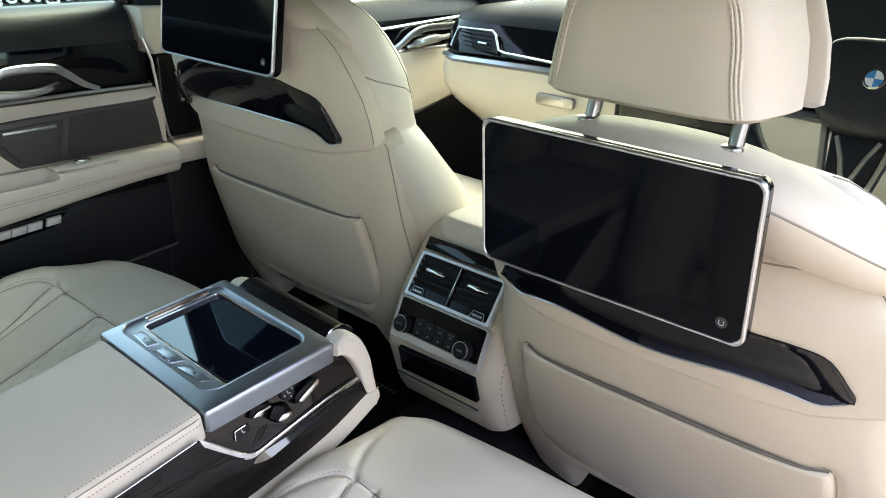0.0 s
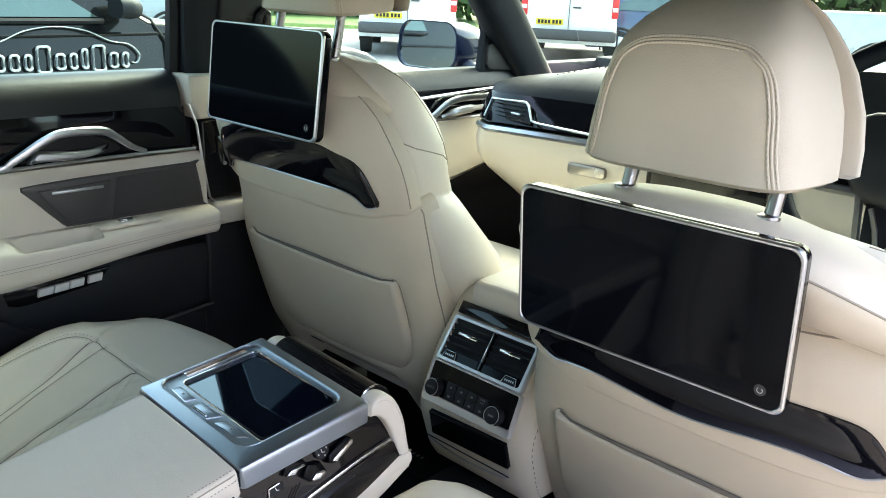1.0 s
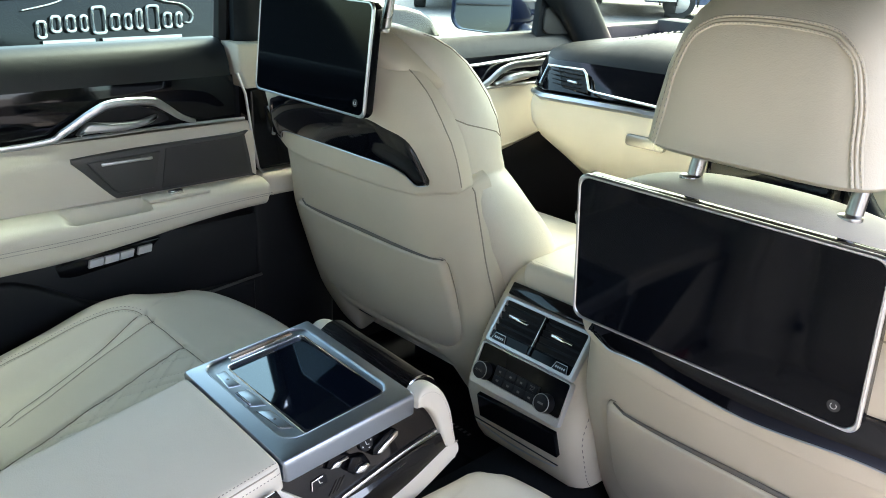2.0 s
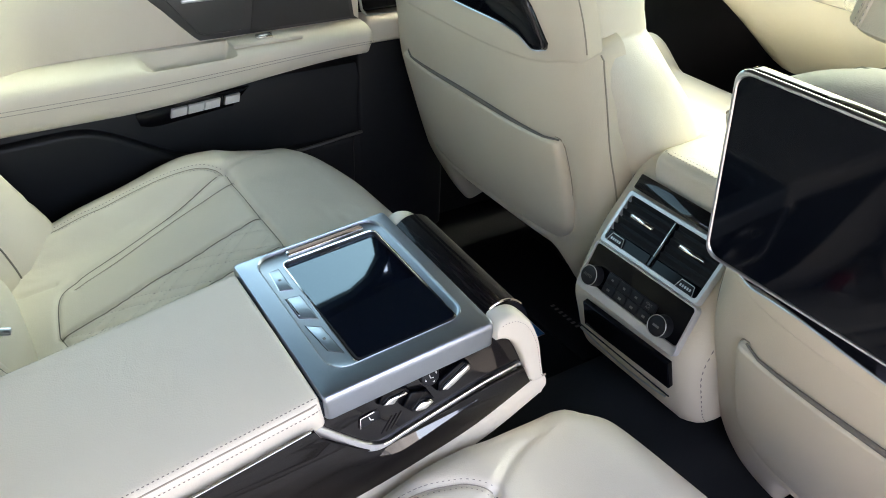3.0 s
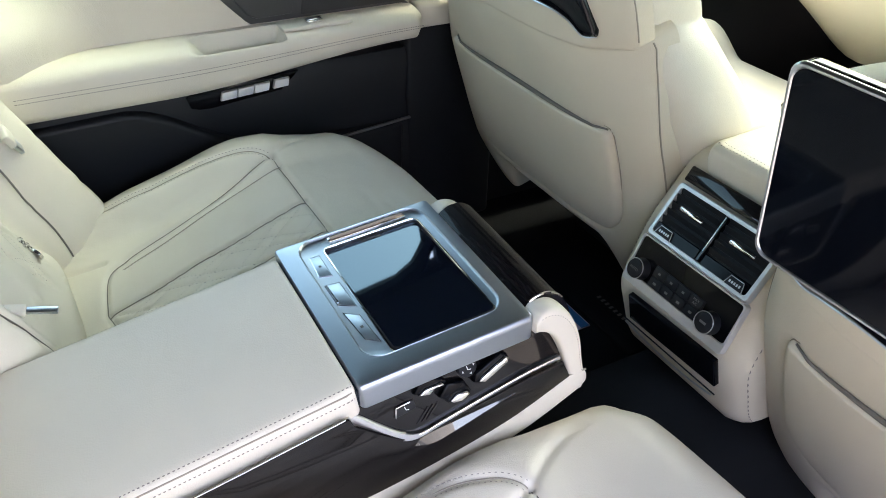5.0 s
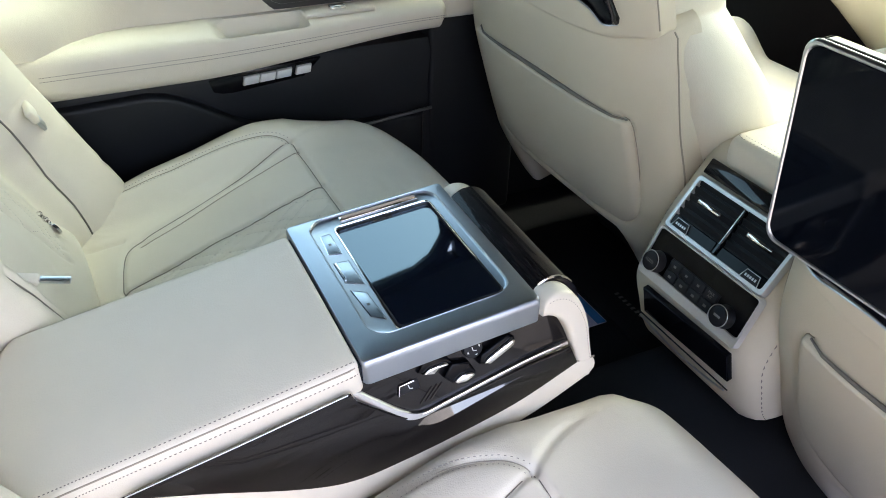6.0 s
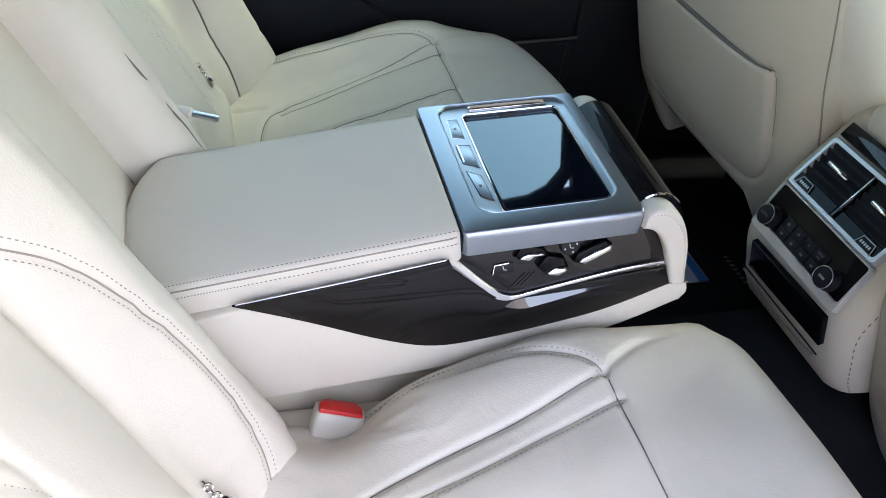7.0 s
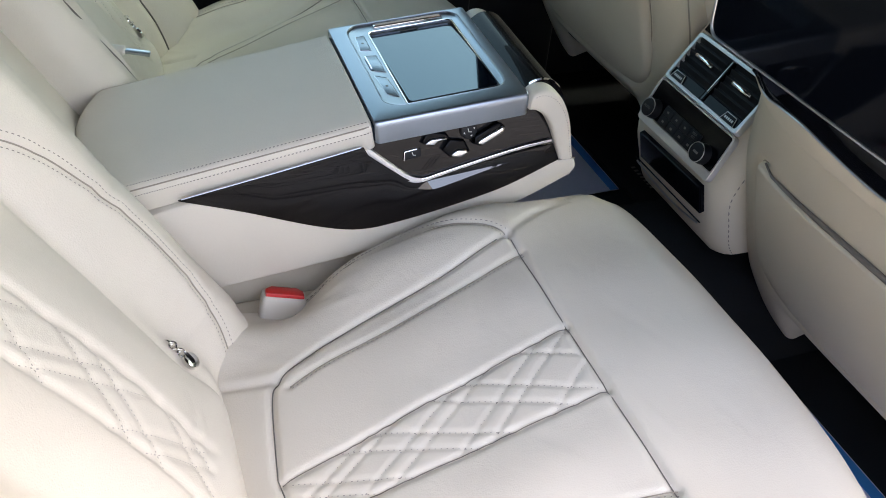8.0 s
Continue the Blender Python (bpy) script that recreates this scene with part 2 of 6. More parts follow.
        return self.loft([[m @ Vector((a * math.cos(k * math.tau / n), a * math.sin(k * math.tau / n), z)) for k in range(n)] for a, z in prof])


def part(name, mb, material, parent, label="", smooth=40):
    me = bpy.data.meshes.new(name)
    me.from_pydata(mb.v, [], mb.f)
    me.validate()
    me.materials.append(material)
    for p in me.polygons:
        p.use_smooth = True
    me.set_sharp_from_angle(angle=radians(smooth))
    ob = new(name, me)
    if parent is not None:
        ob.parent = parent
        if parent.type == "EMPTY":
            ob.matrix_parent_inverse = Matrix.Translation(-parent.location)
    if label:
        tagged(ob, label)
    return ob


def writing(text, m, size, material, parent):
    """Printed characters in the built-in font, flat in the pose m, centred."""
    cu = bpy.data.curves.new("writing", "FONT")
    cu.body, cu.size, cu.align_x, cu.align_y, cu.extrude = text, size, "CENTER", "CENTER", 0.0001
    tmp = bpy.data.objects.new("writing", cu)
    me = bpy.data.meshes.new_from_object(tmp)
    mb = MB()
    mb.v = [tuple(m @ v.co) for v in me.vertices]
    mb.f = [tuple(p.vertices) for p in me.polygons]
    bpy.data.objects.remove(tmp)
    bpy.data.curves.remove(cu)
    bpy.data.meshes.remove(me)
    return part("lettering", mb, material, parent)


def thing(name, at, label, category, group="", kind=""):
    ob = new(name)
    ob.empty_display_size = 0.05
    ob.location = at
    return tagged(ob, label, category, group, kind)


def setting(name, mb, material, label, category, smooth=40):
    return tagged(part(name, mb, material, None, smooth=smooth), label, category, kind="structure")


def spline(pts, n=8):
    """A smooth line through the points."""
    p = [Vector((*q, 0)) if len(q) == 2 else Vector(q) for q in pts]
    out = []
    for i in range(len(p) - 1):
        a, b, c, d = p[max(i - 1, 0)], p[i], p[i + 1], p[min(i + 2, len(p) - 1)]
        for k in range(n):
            t = k / n
            out.append(0.5 * ((2 * b) + (c - a) * t + (2 * a - 5 * b + 4 * c - d) * t * t + (3 * b - a - 3 * c + d) * t ** 3))
    out.append(p[-1])
    return [(q.x, q.y) for q in out] if len(pts[0]) == 2 else out


def rounded(w, h, r, n=5, cx=0.0, cy=0.0):
    """The outline of a rectangle with round corners."""
    out = []
    for sx, sy, a in ((1, 1, 0), (-1, 1, 90), (-1, -1, 180), (1, -1, 270)):
        for k in range(n + 1):
            t = radians(a + 90 * k / n)
            out.append((cx + sx * (w / 2 - r) + r * math.cos(t), cy + sy * (h / 2 - r) + r * math.sin(t)))
    return out


def mirrored(pts):
    return [(-x, y) for x, y in pts]


def smoothstep(a, b, x):
    t = np.clip((x - a) / (b - a), 0, 1)
    return t * t * (3 - 2 * t)


def away(X, Y, pts):
    """Distance of a field of points from a line of points."""
    best = np.full(X.shape, 9.0)
    for (ax, ay), (bx, by) in zip(pts[:-1], pts[1:]):
        dx, dy = bx - ax, by - ay
        t = np.clip(((X - ax) * dx + (Y - ay) * dy) / (dx * dx + dy * dy + 1e-12), 0, 1)
        best = np.minimum(best, np.hypot(X - ax - t * dx, Y - ay - t * dy))
    return best


class Pillow:
    """A padded slab in the pose m: local x from u0 to u1, y from v0 to v1, facing local z. Edges roll over with the radii (left, right, bottom, top) and
    run down to depth; corner rounds its plan; shape lifts its face, folds are seams pressed into it: (line, width, depth)."""

    def __init__(self, m, u0, u1, v0, v1, radii, depth, corner=0.02, shape=None, folds=(), plan=None, step=0.008):
        self.m, self.span, self.radii, self.depth, self.corner = m, (u0, u1, v0, v1), radii, depth, corner
        self.shape, self.folds, self.plan, self.step = shape, folds, plan, step

    def axis(self, a, lo, hi, r0, r1):
        pos, drop = a.copy(), np.zeros_like(a)
        for sign, edge, r in ((-1, lo, r0), (1, hi, r1)):
            over = sign * (a - edge) + r
            th = np.clip(over / r, 0, math.pi / 2)
            k = over > 0
            wall = np.maximum(over - r * math.pi / 2, 0)
            pos = np.where(k, edge - sign * r + sign * r * np.sin(th), pos)
            drop = np.where(k, r * (1 - np.cos(th)) + wall, drop)
        return pos, drop

    def pos(self, U, V):
        u0, u1, v0, v1 = self.span
        rl, rr, rb, rt = self.radii
        x, dx = self.axis(U, u0, u1, rl, rr)
        y, dy = self.axis(V, v0, v1, rb, rt)
        c = self.corner
        if c:
            mx, my, wx, wy = (u0 + u1) / 2, (v0 + v1) / 2, (u1 - u0) / 2 - c, (v1 - v0) / 2 - c
            ex, ey = np.maximum(np.abs(x - mx) - wx, 0) / c, np.maximum(np.abs(y - my) - wy, 0) / c
            k = np.where((ex > 0) & (ey > 0), np.maximum(ex, ey) / (np.hypot(ex, ey) + 1e-9), 1)
            x = np.where(ex > 0, mx + np.sign(x - mx) * (wx + c * ex * k), x)
            y = np.where(ey > 0, my + np.sign(y - my) * (wy + c * ey * k), y)
        drop = np.minimum(dx + dy, self.depth)
        lift = np.zeros_like(x)
        if self.shape:
            lift = lift + self.shape(x, y)
        for line, width, deep in self.folds:
            d = away(x, y, line)
            lift = lift - deep * np.exp(-(d / width) ** 2)
        z = lift * (1 - np.clip(drop / self.depth, 0, 1)) - drop
        if self.plan:
            x, y = self.plan(x, y)
        mm = np.array(self.m)
        return np.stack([x, y, z], -1) @ mm[:3, :3].T + mm[:3, 3]

    def lines(self, lo, hi, r0, r1):
        reach0, reach1 = max(self.depth - r0, 0), max(self.depth - r1, 0)
        out = []
        if reach0 > 0:
            out += [lo - r0 + r0 * math.pi / 2 * 0 - (r0 * (math.pi / 2 - 1)) - reach0]
        q0 = lo + r0 - r0 * math.pi / 2
        out += list(np.linspace(q0, lo + r0, 7))
        n = max(2, int((hi - r1 - lo - r0) / self.step))
        out += list(np.linspace(lo + r0, hi - r1, n + 1))[1:]
        out += list(np.linspace(hi - r1, hi - r1 + r1 * math.pi / 2, 7))[1:]
        if reach1 > 0:
            out += [hi - r1 + r1 * math.pi / 2 + reach1]
        return np.array(out)

    def mesh(self):
        u0, u1, v0, v1 = self.span
        rl, rr, rb, rt = self.radii
        U, V = np.meshgrid(self.lines(u0, u1, rl, rr), self.lines(v0, v1, rb, rt), indexing="ij")
        mb = MB().grid(self.pos(U, V))
        nu, nv = U.shape
        rim = [i * nv for i in range(nu)] + [(nu - 1) * nv + j for j in range(1, nv)] + [i * nv + nv - 1 for i in range(nu - 2, -1, -1)] + [j for j in range(nv - 2, 0, -1)]
        mb.f.append(tuple(rim[::-1]))
        return mb

    def at(self, pts):
        a = np.array(pts, float)
        e = 0.001
        p, px, py = self.pos(a[:, 0], a[:, 1]), self.pos(a[:, 0] + e, a[:, 1]), self.pos(a[:, 0], a[:, 1] + e)
        n = np.cross(px - p, py - p)
        n /= np.linalg.norm(n, axis=1)[:, None] + 1e-12
        return p, n

    def stitch(self, mb, pts, side=0.0, pitch=0.0052, length=0.0036, r=0.00036):
        """A row of stitches along the line, set off to its side."""
        a = np.array(pts, float)
        seg = np.hypot(*np.diff(a, axis=0).T)
        s = np.concatenate([[0], np.cumsum(seg)])
        k = np.arange(0, s[-1], pitch)
        both = np.stack([k, k + length], 1).ravel()
        x, y = np.interp(both, s, a[:, 0]), np.interp(both, s, a[:, 1])
        x2, y2 = np.interp(both + 0.004, s, a[:, 0]), np.interp(both + 0.004, s, a[:, 1])
        x1, y1 = np.interp(both - 0.004, s, a[:, 0]), np.interp(both - 0.004, s, a[:, 1])
        tx, ty = x2 - x1, y2 - y1
        h = np.hypot(tx, ty) + 1e-9
        p, n = self.at(np.stack([x - ty / h * side, y + tx / h * side], 1))
        for i in range(0, len(p) - 1, 2):
            mb.dash(Vector(p[i]), Vector(p[i + 1]), Vector(n[i]), r)

    def cord(self, mb, pts, r, sink=0.0, n=6):
        """A cord or a gap line that lies on the face."""
        p, nn = self.at(pts)
        return mb.tube([Vector(a) - Vector(b) * sink for a, b in zip(p, nn)], r, n)


def basis(origin, x, y):
    """A pose from its origin and the ways of its x and y."""
    x = Vector(x).normalized()
    z = x.cross(Vector(y)).normalized()
    y = z.cross(x)
    m = Matrix((x, y, z)).transposed().to_4x4()
    m.translation = origin
    return m

# ---- the car's shell ----
CX = 0.025            # middle of the car
RX, LX = 0.385, -0.325  # middles of the two rear seats
FLOOR = 0.36


def cabin():
    g = MB().box(-60, 60, -60, 60, -0.3, 0.0, 0)
    setting("ground", g, ASPHALT, "grey worn tarmac of a car sales yard", "ground")
    f = MB().box(-0.78, 0.83, -0.75, 2.1, FLOOR - 0.06, FLOOR, 0)
    setting("floor", f, CARPET, "black carpeted cabin floor", "floor")
    t = MB().prism(spline([(-0.16, FLOOR), (-0.125, 0.44), (-0.1, 0.50), (0, 0.525), (0.1, 0.50), (0.125, 0.44), (0.16, FLOOR)], 4), basis((CX, 2.0, 0), (1, 0, 0), (0, 0, 1)), 1.75, 0.0)
    setting("tunnel", t, CARPET, "black carpeted transmission tunnel", "tunnel")
    # roof: curved headliner skin with a steel skin above
    U, V = np.meshgrid(np.linspace(-0.64, 0.69, 15), np.linspace(-0.9, 1.25, 25), indexing="ij")

    def roof(lift):
        z = 1.475 + lift - 0.05 * ((U - CX) / 0.66) ** 4 - 0.03 * (V - 0.2) ** 2 - 0.10 * np.clip(V - 0.8, 0, 1)
        return np.stack([U, V, z], -1)
    setting("ceiling", MB().grid(roof(0.0), True).grid(roof(0.035)), HEADLINER, "dark anthracite headliner of the cabin", "headliner")
    # back wall behind the rear seats
    b = MB().box(-0.72, 0.77, -0.98, -0.93, FLOOR, 1.06, 0.01)
    b.box(-0.70, 0.75, -0.95, -0.52, 1.02, 1.08, 0.02)
    setting("wall_rear", b, SOFT_BLACK, "dark parcel shelf and rear bulkhead behind the rear seats", "bulkhead")
    r = MB().grid(np.array([[(-0.66, -0.97, 1.07), (-0.56, -0.86, 1.44)], [(0.71, -0.97, 1.07), (0.61, -0.86, 1.44)]]))
    setting("window_2", r, REAR_GLASS, "tinted rear window", "window")
    s = MB().box(-0.78, 0.83, 1.95, 2.05, FLOOR, 1.1, 0.01)
    setting("wall_front", s, SOFT_BLACK, "dark firewall behind the dashboard", "bulkhead")


def pillar(name, pts, width, material, label, depth=0.05):
    """A roof pillar: a slanted, rounded bar along the points, width along the car."""
    rings = []
    for p in pts:
        p = Vector(p)
        rings.append([p + Vector((a * depth / 2, b * width / 2, 0)) for a, b in rounded(2, 2, 0.6, 3)])
    return setting(name, MB().loft(rings), material, label, "pillar")


# ---- rear seats ----
# seams of the two cushions: round the middle, along the welt, over the bolster and from its front corner, by the side of the armrest
CUSHION_SEAM = {-1: [(-0.183, -0.003), (-0.157, -0.09), (-0.14, -0.18), (-0.12, -0.247), (-0.104, -0.274), (-0.08, -0.284), (0.0, -0.295)],
                1: [(-0.171, -0.005), (-0.149, -0.073), (-0.124, -0.141), (-0.104, -0.21), (-0.09, -0.25), (-0.07, -0.277), (0.0, -0.292)]}
WELT = {-1: [(-0.152, 0.003), (-0.137, -0.066), (-0.119, -0.141), (-0.106, -0.22), (-0.092, -0.264)], 1: [(-0.149, 0.003), (-0.134, -0.063), (-0.11, -0.132), (-0.091, -0.197), (-0.076, -0.255)]}
BOLSTER_SEAM = {-1: [(-0.187, -0.002), (-0.2, -0.012), (-0.21, -0.028), (-0.224, -0.069), (-0.227, -0.135), (-0.236, -0.19), (-0.239, -0.225), (-0.225, -0.262)],
                1: [(-0.173, -0.004), (-0.187, -0.022), (-0.193, -0.05), (-0.197, -0.1), (-0.197, -0.161), (-0.195, -0.23), (-0.203, -0.272)]}


def wrinkles(seed, spots):
    """Soft creases that use has pressed into the leather: (x, y, spread) says where they gather."""
    rng = random.Random(seed)
    lines = []
    for x, y, spread, turn, n in spots:
        for _ in range(n):
            a = radians(turn + rng.gauss(0, 16))
            lines.append((x + rng.gauss(0, spread), y + rng.gauss(0, spread), math.cos(a), math.sin(a), rng.uniform(0.004, 0.009), rng.uniform(0.015, 0.04), rng.uniform(0.0006, 0.0014) * rng.choice((1, -1))))

    def field(x, y):
        z = 0.0 * x
        for cx, cy, c, s, wide, long, high in lines:
            p, q = (x - cx) * c + (y - cy) * s, (y - cy) * c - (x - cx) * s
            z = z + high * np.exp(-(q / wide) ** 2 - (p / long) ** 2)
        return z
    return field


def stitched(st, parent):
    return tagged(part("stitching", st, THREAD, parent), kind="stuff")


def diamonds(v0, v1, half, pitch=0.084, gap=0.028, rises=(2.3, 2.3), phase=0.0):
    """Pairs of crossing lines that quilt a strip of that half width."""
    out = []
    v = v0 - 5 * half + phase
    while v < v1:
        for sgn, rise in zip((1, -1), rises):
            for off in (0.0, gap):
                a, b = (-half * sgn, v + off), (half * sgn, v + off + rise * half)
                t0 = max(0.0, (v0 - a[1]) / (b[1] - a[1]))
                t1 = min(1.0, (v1 - a[1]) / (b[1] - a[1]))
                if t1 > t0 + 0.15:
                    out.append([(a[0] + (b[0] - a[0]) * t, a[1] + (b[1] - a[1]) * t) for t in (t0, t1)])
        v += pitch
    return out


def rear_seat(xs, inner, label):
    """One outer rear place; inner is the side (+1, -1) on which the armrest lies."""
    ob = thing("car_seat", (xs, 0.05, FLOOR), label, "car seat", "rear seats")
    base = MB().box(xs - 0.25, xs + 0.25, -0.35, 0.27, FLOOR, 0.57, 0.03)
    part("seat_base", base, SOFT_BLACK, ob)
    # cushion
    seam = spline(CUSHION_SEAM[inner], 5)
    loop = seam + mirrored(seam)[::-1]
    welt = spline(WELT[inner], 5)
    bol = spline(BOLSTER_SEAM[inner], 5)
    front = -CUSHION_SEAM[inner][0][0]
    cross = [(-front, 0.0), (front, 0.0)]
    strip = [[(-0.041, 0.0), (0.006, -0.292)], [(0.041, 0.0), (0.0555, -0.29)]]
    quilt = [[(x * (1 + 1.34 * y) - 0.105 * y, y) for x, y in q] for q in diamonds(-0.285, -0.004, 0.041, 0.092, 0.032, (2.8, 2.8), -0.023)]
    tails = [[(s * front, 0.0), (s * (front + 0.03), 0.045), (s * (front + 0.048), 0.10)] for s in (-1, 1)]
    folds = [(cross, 0.0038, 0.0036), (loop, 0.004, 0.004), (welt, 0.004, 0.003), (mirrored(welt), 0.004, 0.003), (bol, 0.005, 0.004), (mirrored(bol), 0.005, 0.004)]
    folds += [(s, 0.004, 0.003) for s in strip] + [(q, 0.0028, 0.0016) for q in quilt] + [(spline(t, 4), 0.005, 0.003) for t in tails]
    folds += [([(s * 0.12, -0.325), (s * 0.105, -0.275)], 0.005, 0.004) for s in (-1, 1)]

    crease = wrinkles(3 if inner > 0 else 5, ((-0.2, -0.2, 0.03, 90, 7), (0.2, -0.2, 0.03, 90, 7), (-0.15, -0.29, 0.02, 60, 5), (0.15, -0.29, 0.02, 120, 5), (0.0, -0.2, 0.09, 10, 6), (0.0, 0.09, 0.1, 5, 6)))

    def shape(x, y):
        z = crease(x, y) - 0.25 * np.maximum(y - 0.01, 0) - 0.5 * np.maximum(y - 0.12, 0) ** 2 * 4
        z = z + 0.016 * smoothstep(0.13, 0.2, np.abs(x)) * smoothstep(0.05, -0.05, y) - 0.03 * smoothstep(0.2, 0.28, np.abs(x)) * smoothstep(0.0, -0.25, y)
        z = z + 0.004 * np.exp(-((np.abs(x) - 0.095) / 0.04) ** 2) * smoothstep(0.02, -0.03, y)
        z = z + (0.016 * smoothstep(0.14, 0.2, -x * inner) * smoothstep(-0.36, -0.20, y) * smoothstep(0.17, -0.08, y) if inner > 0 else 0.0)
        z = z - 0.048 * np.exp(-((x + inner * -0.225) / 0.042) ** 2 - ((y + 0.25) / 0.06) ** 2)
        return z + 0.0012 * np.sin(x * 40 + y * 23) * np.sin(y * 31 - x * 17)

    def plan(x, y):
        return x, y - np.where((x < 0) & (inner < 0), 0.014, 0.030) * np.abs(x / 0.24) ** 3 * smoothstep(-0.02, 0.17, y)
    cu = Pillow(basis((xs, 0.125, 0.713), (1, 0, 0), (0, 1, 0.25)), -0.258, 0.258, -0.345, 0.177, (0.035, 0.035, 0.02, 0.05), 0.15, 0.05, shape, folds, plan, 0.0021)
    c = part("cushion", cu.mesh(), IVORY, ob, "smooth ivory leather cushion with a quilted middle strip", 60)
    st = MB()
    for line in (bol, mirrored(bol)):
        cu.stitch(st, line, 0.005), cu.stitch(st, line, -0.005)
    for line in (welt, mirrored(welt)):
        cu.stitch(st, line, 0.004)
    for q in quilt:
        cu.stitch(st, q)
    stitched(st, c)
    gl = MB()
    cu.cord(gl, loop, 0.0006, -0.0005), cu.cord(gl, [(u, 0.0) for u in np.linspace(-front, front, 40)], 0.0006, -0.0005)
    for q in strip:
        cu.cord(gl, [(q[0][0] + (q[1][0] - q[0][0]) * t, q[0][1] + (q[1][1] - q[0][1]) * t) for t in np.linspace(0, 1, 40)], 0.0005, -0.0008)
    part("seam", gl, SEAM, c)
    for line in (bol, mirrored(bol), welt, mirrored(welt)):
        part("seam", cu.cord(MB(), line, 0.0006, -0.0004), SEAM_PALE, c)
    # backrest
    a = radians(27)
    m = basis((xs, -0.2, 0.64), (-1, 0, 0), (0, -math.sin(a), math.cos(a)))
    edge = spline([(-0.135, -0.02), (-0.13, 0.06), (-0.145, 0.2), (-0.165, 0.35), (-0.17, 0.55)], 5)
    crest = spline([(-0.165, -0.02), (-0.186, 0.05), (-0.198, 0.15), (-0.194, 0.3), (-0.176, 0.45), (-0.158, 0.58)], 5)
    strip = [[(-inner * (-0.031 + k + 0.139 * (v - 0.07)), v) for v in (0.06, 0.30, 0.56)] for k in (-0.031, 0.031)]
    quilt = [[(-inner * (x - 0.031 + 0.139 * (y - 0.07)), y) for x, y in q] for q in diamonds(0.065, 0.55, 0.031, 0.107, 0.033, (2.4, 4.2))]
    edges, crests = [edge, mirrored(edge)], [crest, mirrored(crest)]
    if inner < 0:  # the bolster beside the armrest turns in further up
        edges[1] = spline([(0.085, 0.0), (0.098, 0.05), (0.107, 0.089), (0.117, 0.146), (0.127, 0.191), (0.132, 0.236), (0.134, 0.30), (0.14, 0.55)], 5)
        crests[1] = spline([(0.160, -0.02), (0.170, 0.004), (0.179, 0.034), (0.186, 0.07), (0.189, 0.10), (0.188, 0.14), (0.184, 0.19), (0.175, 0.245), (0.165, 0.28), (0.152, 0.31), (0.13, 0.36), (0.115, 0.42), (0.11, 0.58)], 5)
    else:  # beside the middle backrest an open gap, by the door a plain seam
        crests = [spline([(-0.199, 0.03), (-0.201, 0.126), (-0.205, 0.179), (-0.218, 0.26), (-0.221, 0.32), (-0.222, 0.58)], 5), spline([(0.150, -0.02), (0.154, 0.007), (0.158, 0.048), (0.159, 0.093), (0.162, 0.13), (0.165, 0.25), (0.16, 0.45), (0.15, 0.58)], 5)]
    folds = [(e, 0.012, 0.008) for e in edges] + [(c, 0.005, 0.003 if inner < 0 else 0.005) for c in crests]
    folds += [(s, 0.005, 0.003) for s in strip] + [(q, 0.0042, 0.0013) for q in quilt]

    worn = wrinkles(8 if inner > 0 else 9, ((-0.16, 0.06, 0.03, 20, 9), (0.16, 0.06, 0.03, 160, 9), (-0.19, 0.2, 0.04, 10, 6), (0.19, 0.2, 0.04, 170, 6), (0.0, 0.03, 0.06, 0, 5)))

    def back(x, y):
        z = worn(x, y) + np.where(x * inner < 0, 0.040 * smoothstep(0.125, 0.2, np.abs(x)), (0.092 if inner > 0 else 0.05) * smoothstep(0.115, 0.215, np.abs(x))) + 0.02 * np.exp(-((y - 0.12) / 0.12) ** 2) * smoothstep(0.14, 0.05, np.abs(x))
        z = z + 0.012 * np.exp(-((y - 0.03) / 0.03) ** 2) * smoothstep(0.15, 0.1, np.abs(x))
        return z + 0.0012 * np.sin(x * 33 + y * 19) * np.sin(y * 27 - x * 21)
    bk = Pillow(m, -0.245, 0.25, -0.05, 0.60, (0.04, 0.04, 0.03, 0.06), 0.16, 0.06, back, folds, None, 0.0025)
    b = part("backrest", bk.mesh(), IVORY, ob, "ivory leather backrest with a quilted middle strip", 60)
    st = MB()
    for line in crests if inner < 0 else ():
        bk.stitch(st, line, 0.005, 0.0045, 0.0036), bk.stitch(st, line, -0.005, 0.0045, 0.0036)
    for q in quilt:
        bk.stitch(st, q, 0, 0.0042, 0.0034, 0.0003)
    stitched(st, b)
    for line in crests:
        part("seam", bk.cord(MB(), line, 0.0007 if inner < 0 else 0.0013, -0.0005), SEAM_PALE if inner < 0 else SEAM, b)
    # ring that holds the belt guide, on the inner bolster
    p, n = bk.at([(0.1135, 0.0605), (0.1085, 0.051)] if inner < 0 else [(0.055, 0.085), (0.052, 0.075)])
    rg = MB()
    e = Vector(p[0]) + Vector(n[0]) * 0.004
    along = Vector(p[1]) - Vector(p[0])
    face = basis(e, along, Vector(n[0]).cross(along))
    for k in range(4):
        rg.tube([face @ Vector((-0.003 - 0.0048 * k + 0.0034 * math.cos(t), 0.0024 * math.sin(t), 0.002 * math.sin(t) * (-1) ** k)) for t in np.linspace(0, math.tau, 12, endpoint=False)], 0.0011, 6, True)
    rg.cyl(face @ Matrix.Translation((0.008, 0, -0.002)), 0.0088, 0.004, 20, 0.001)
    part("ring", rg, CHROME, ob, "small bright metal ring and stud")
    return ob, bk


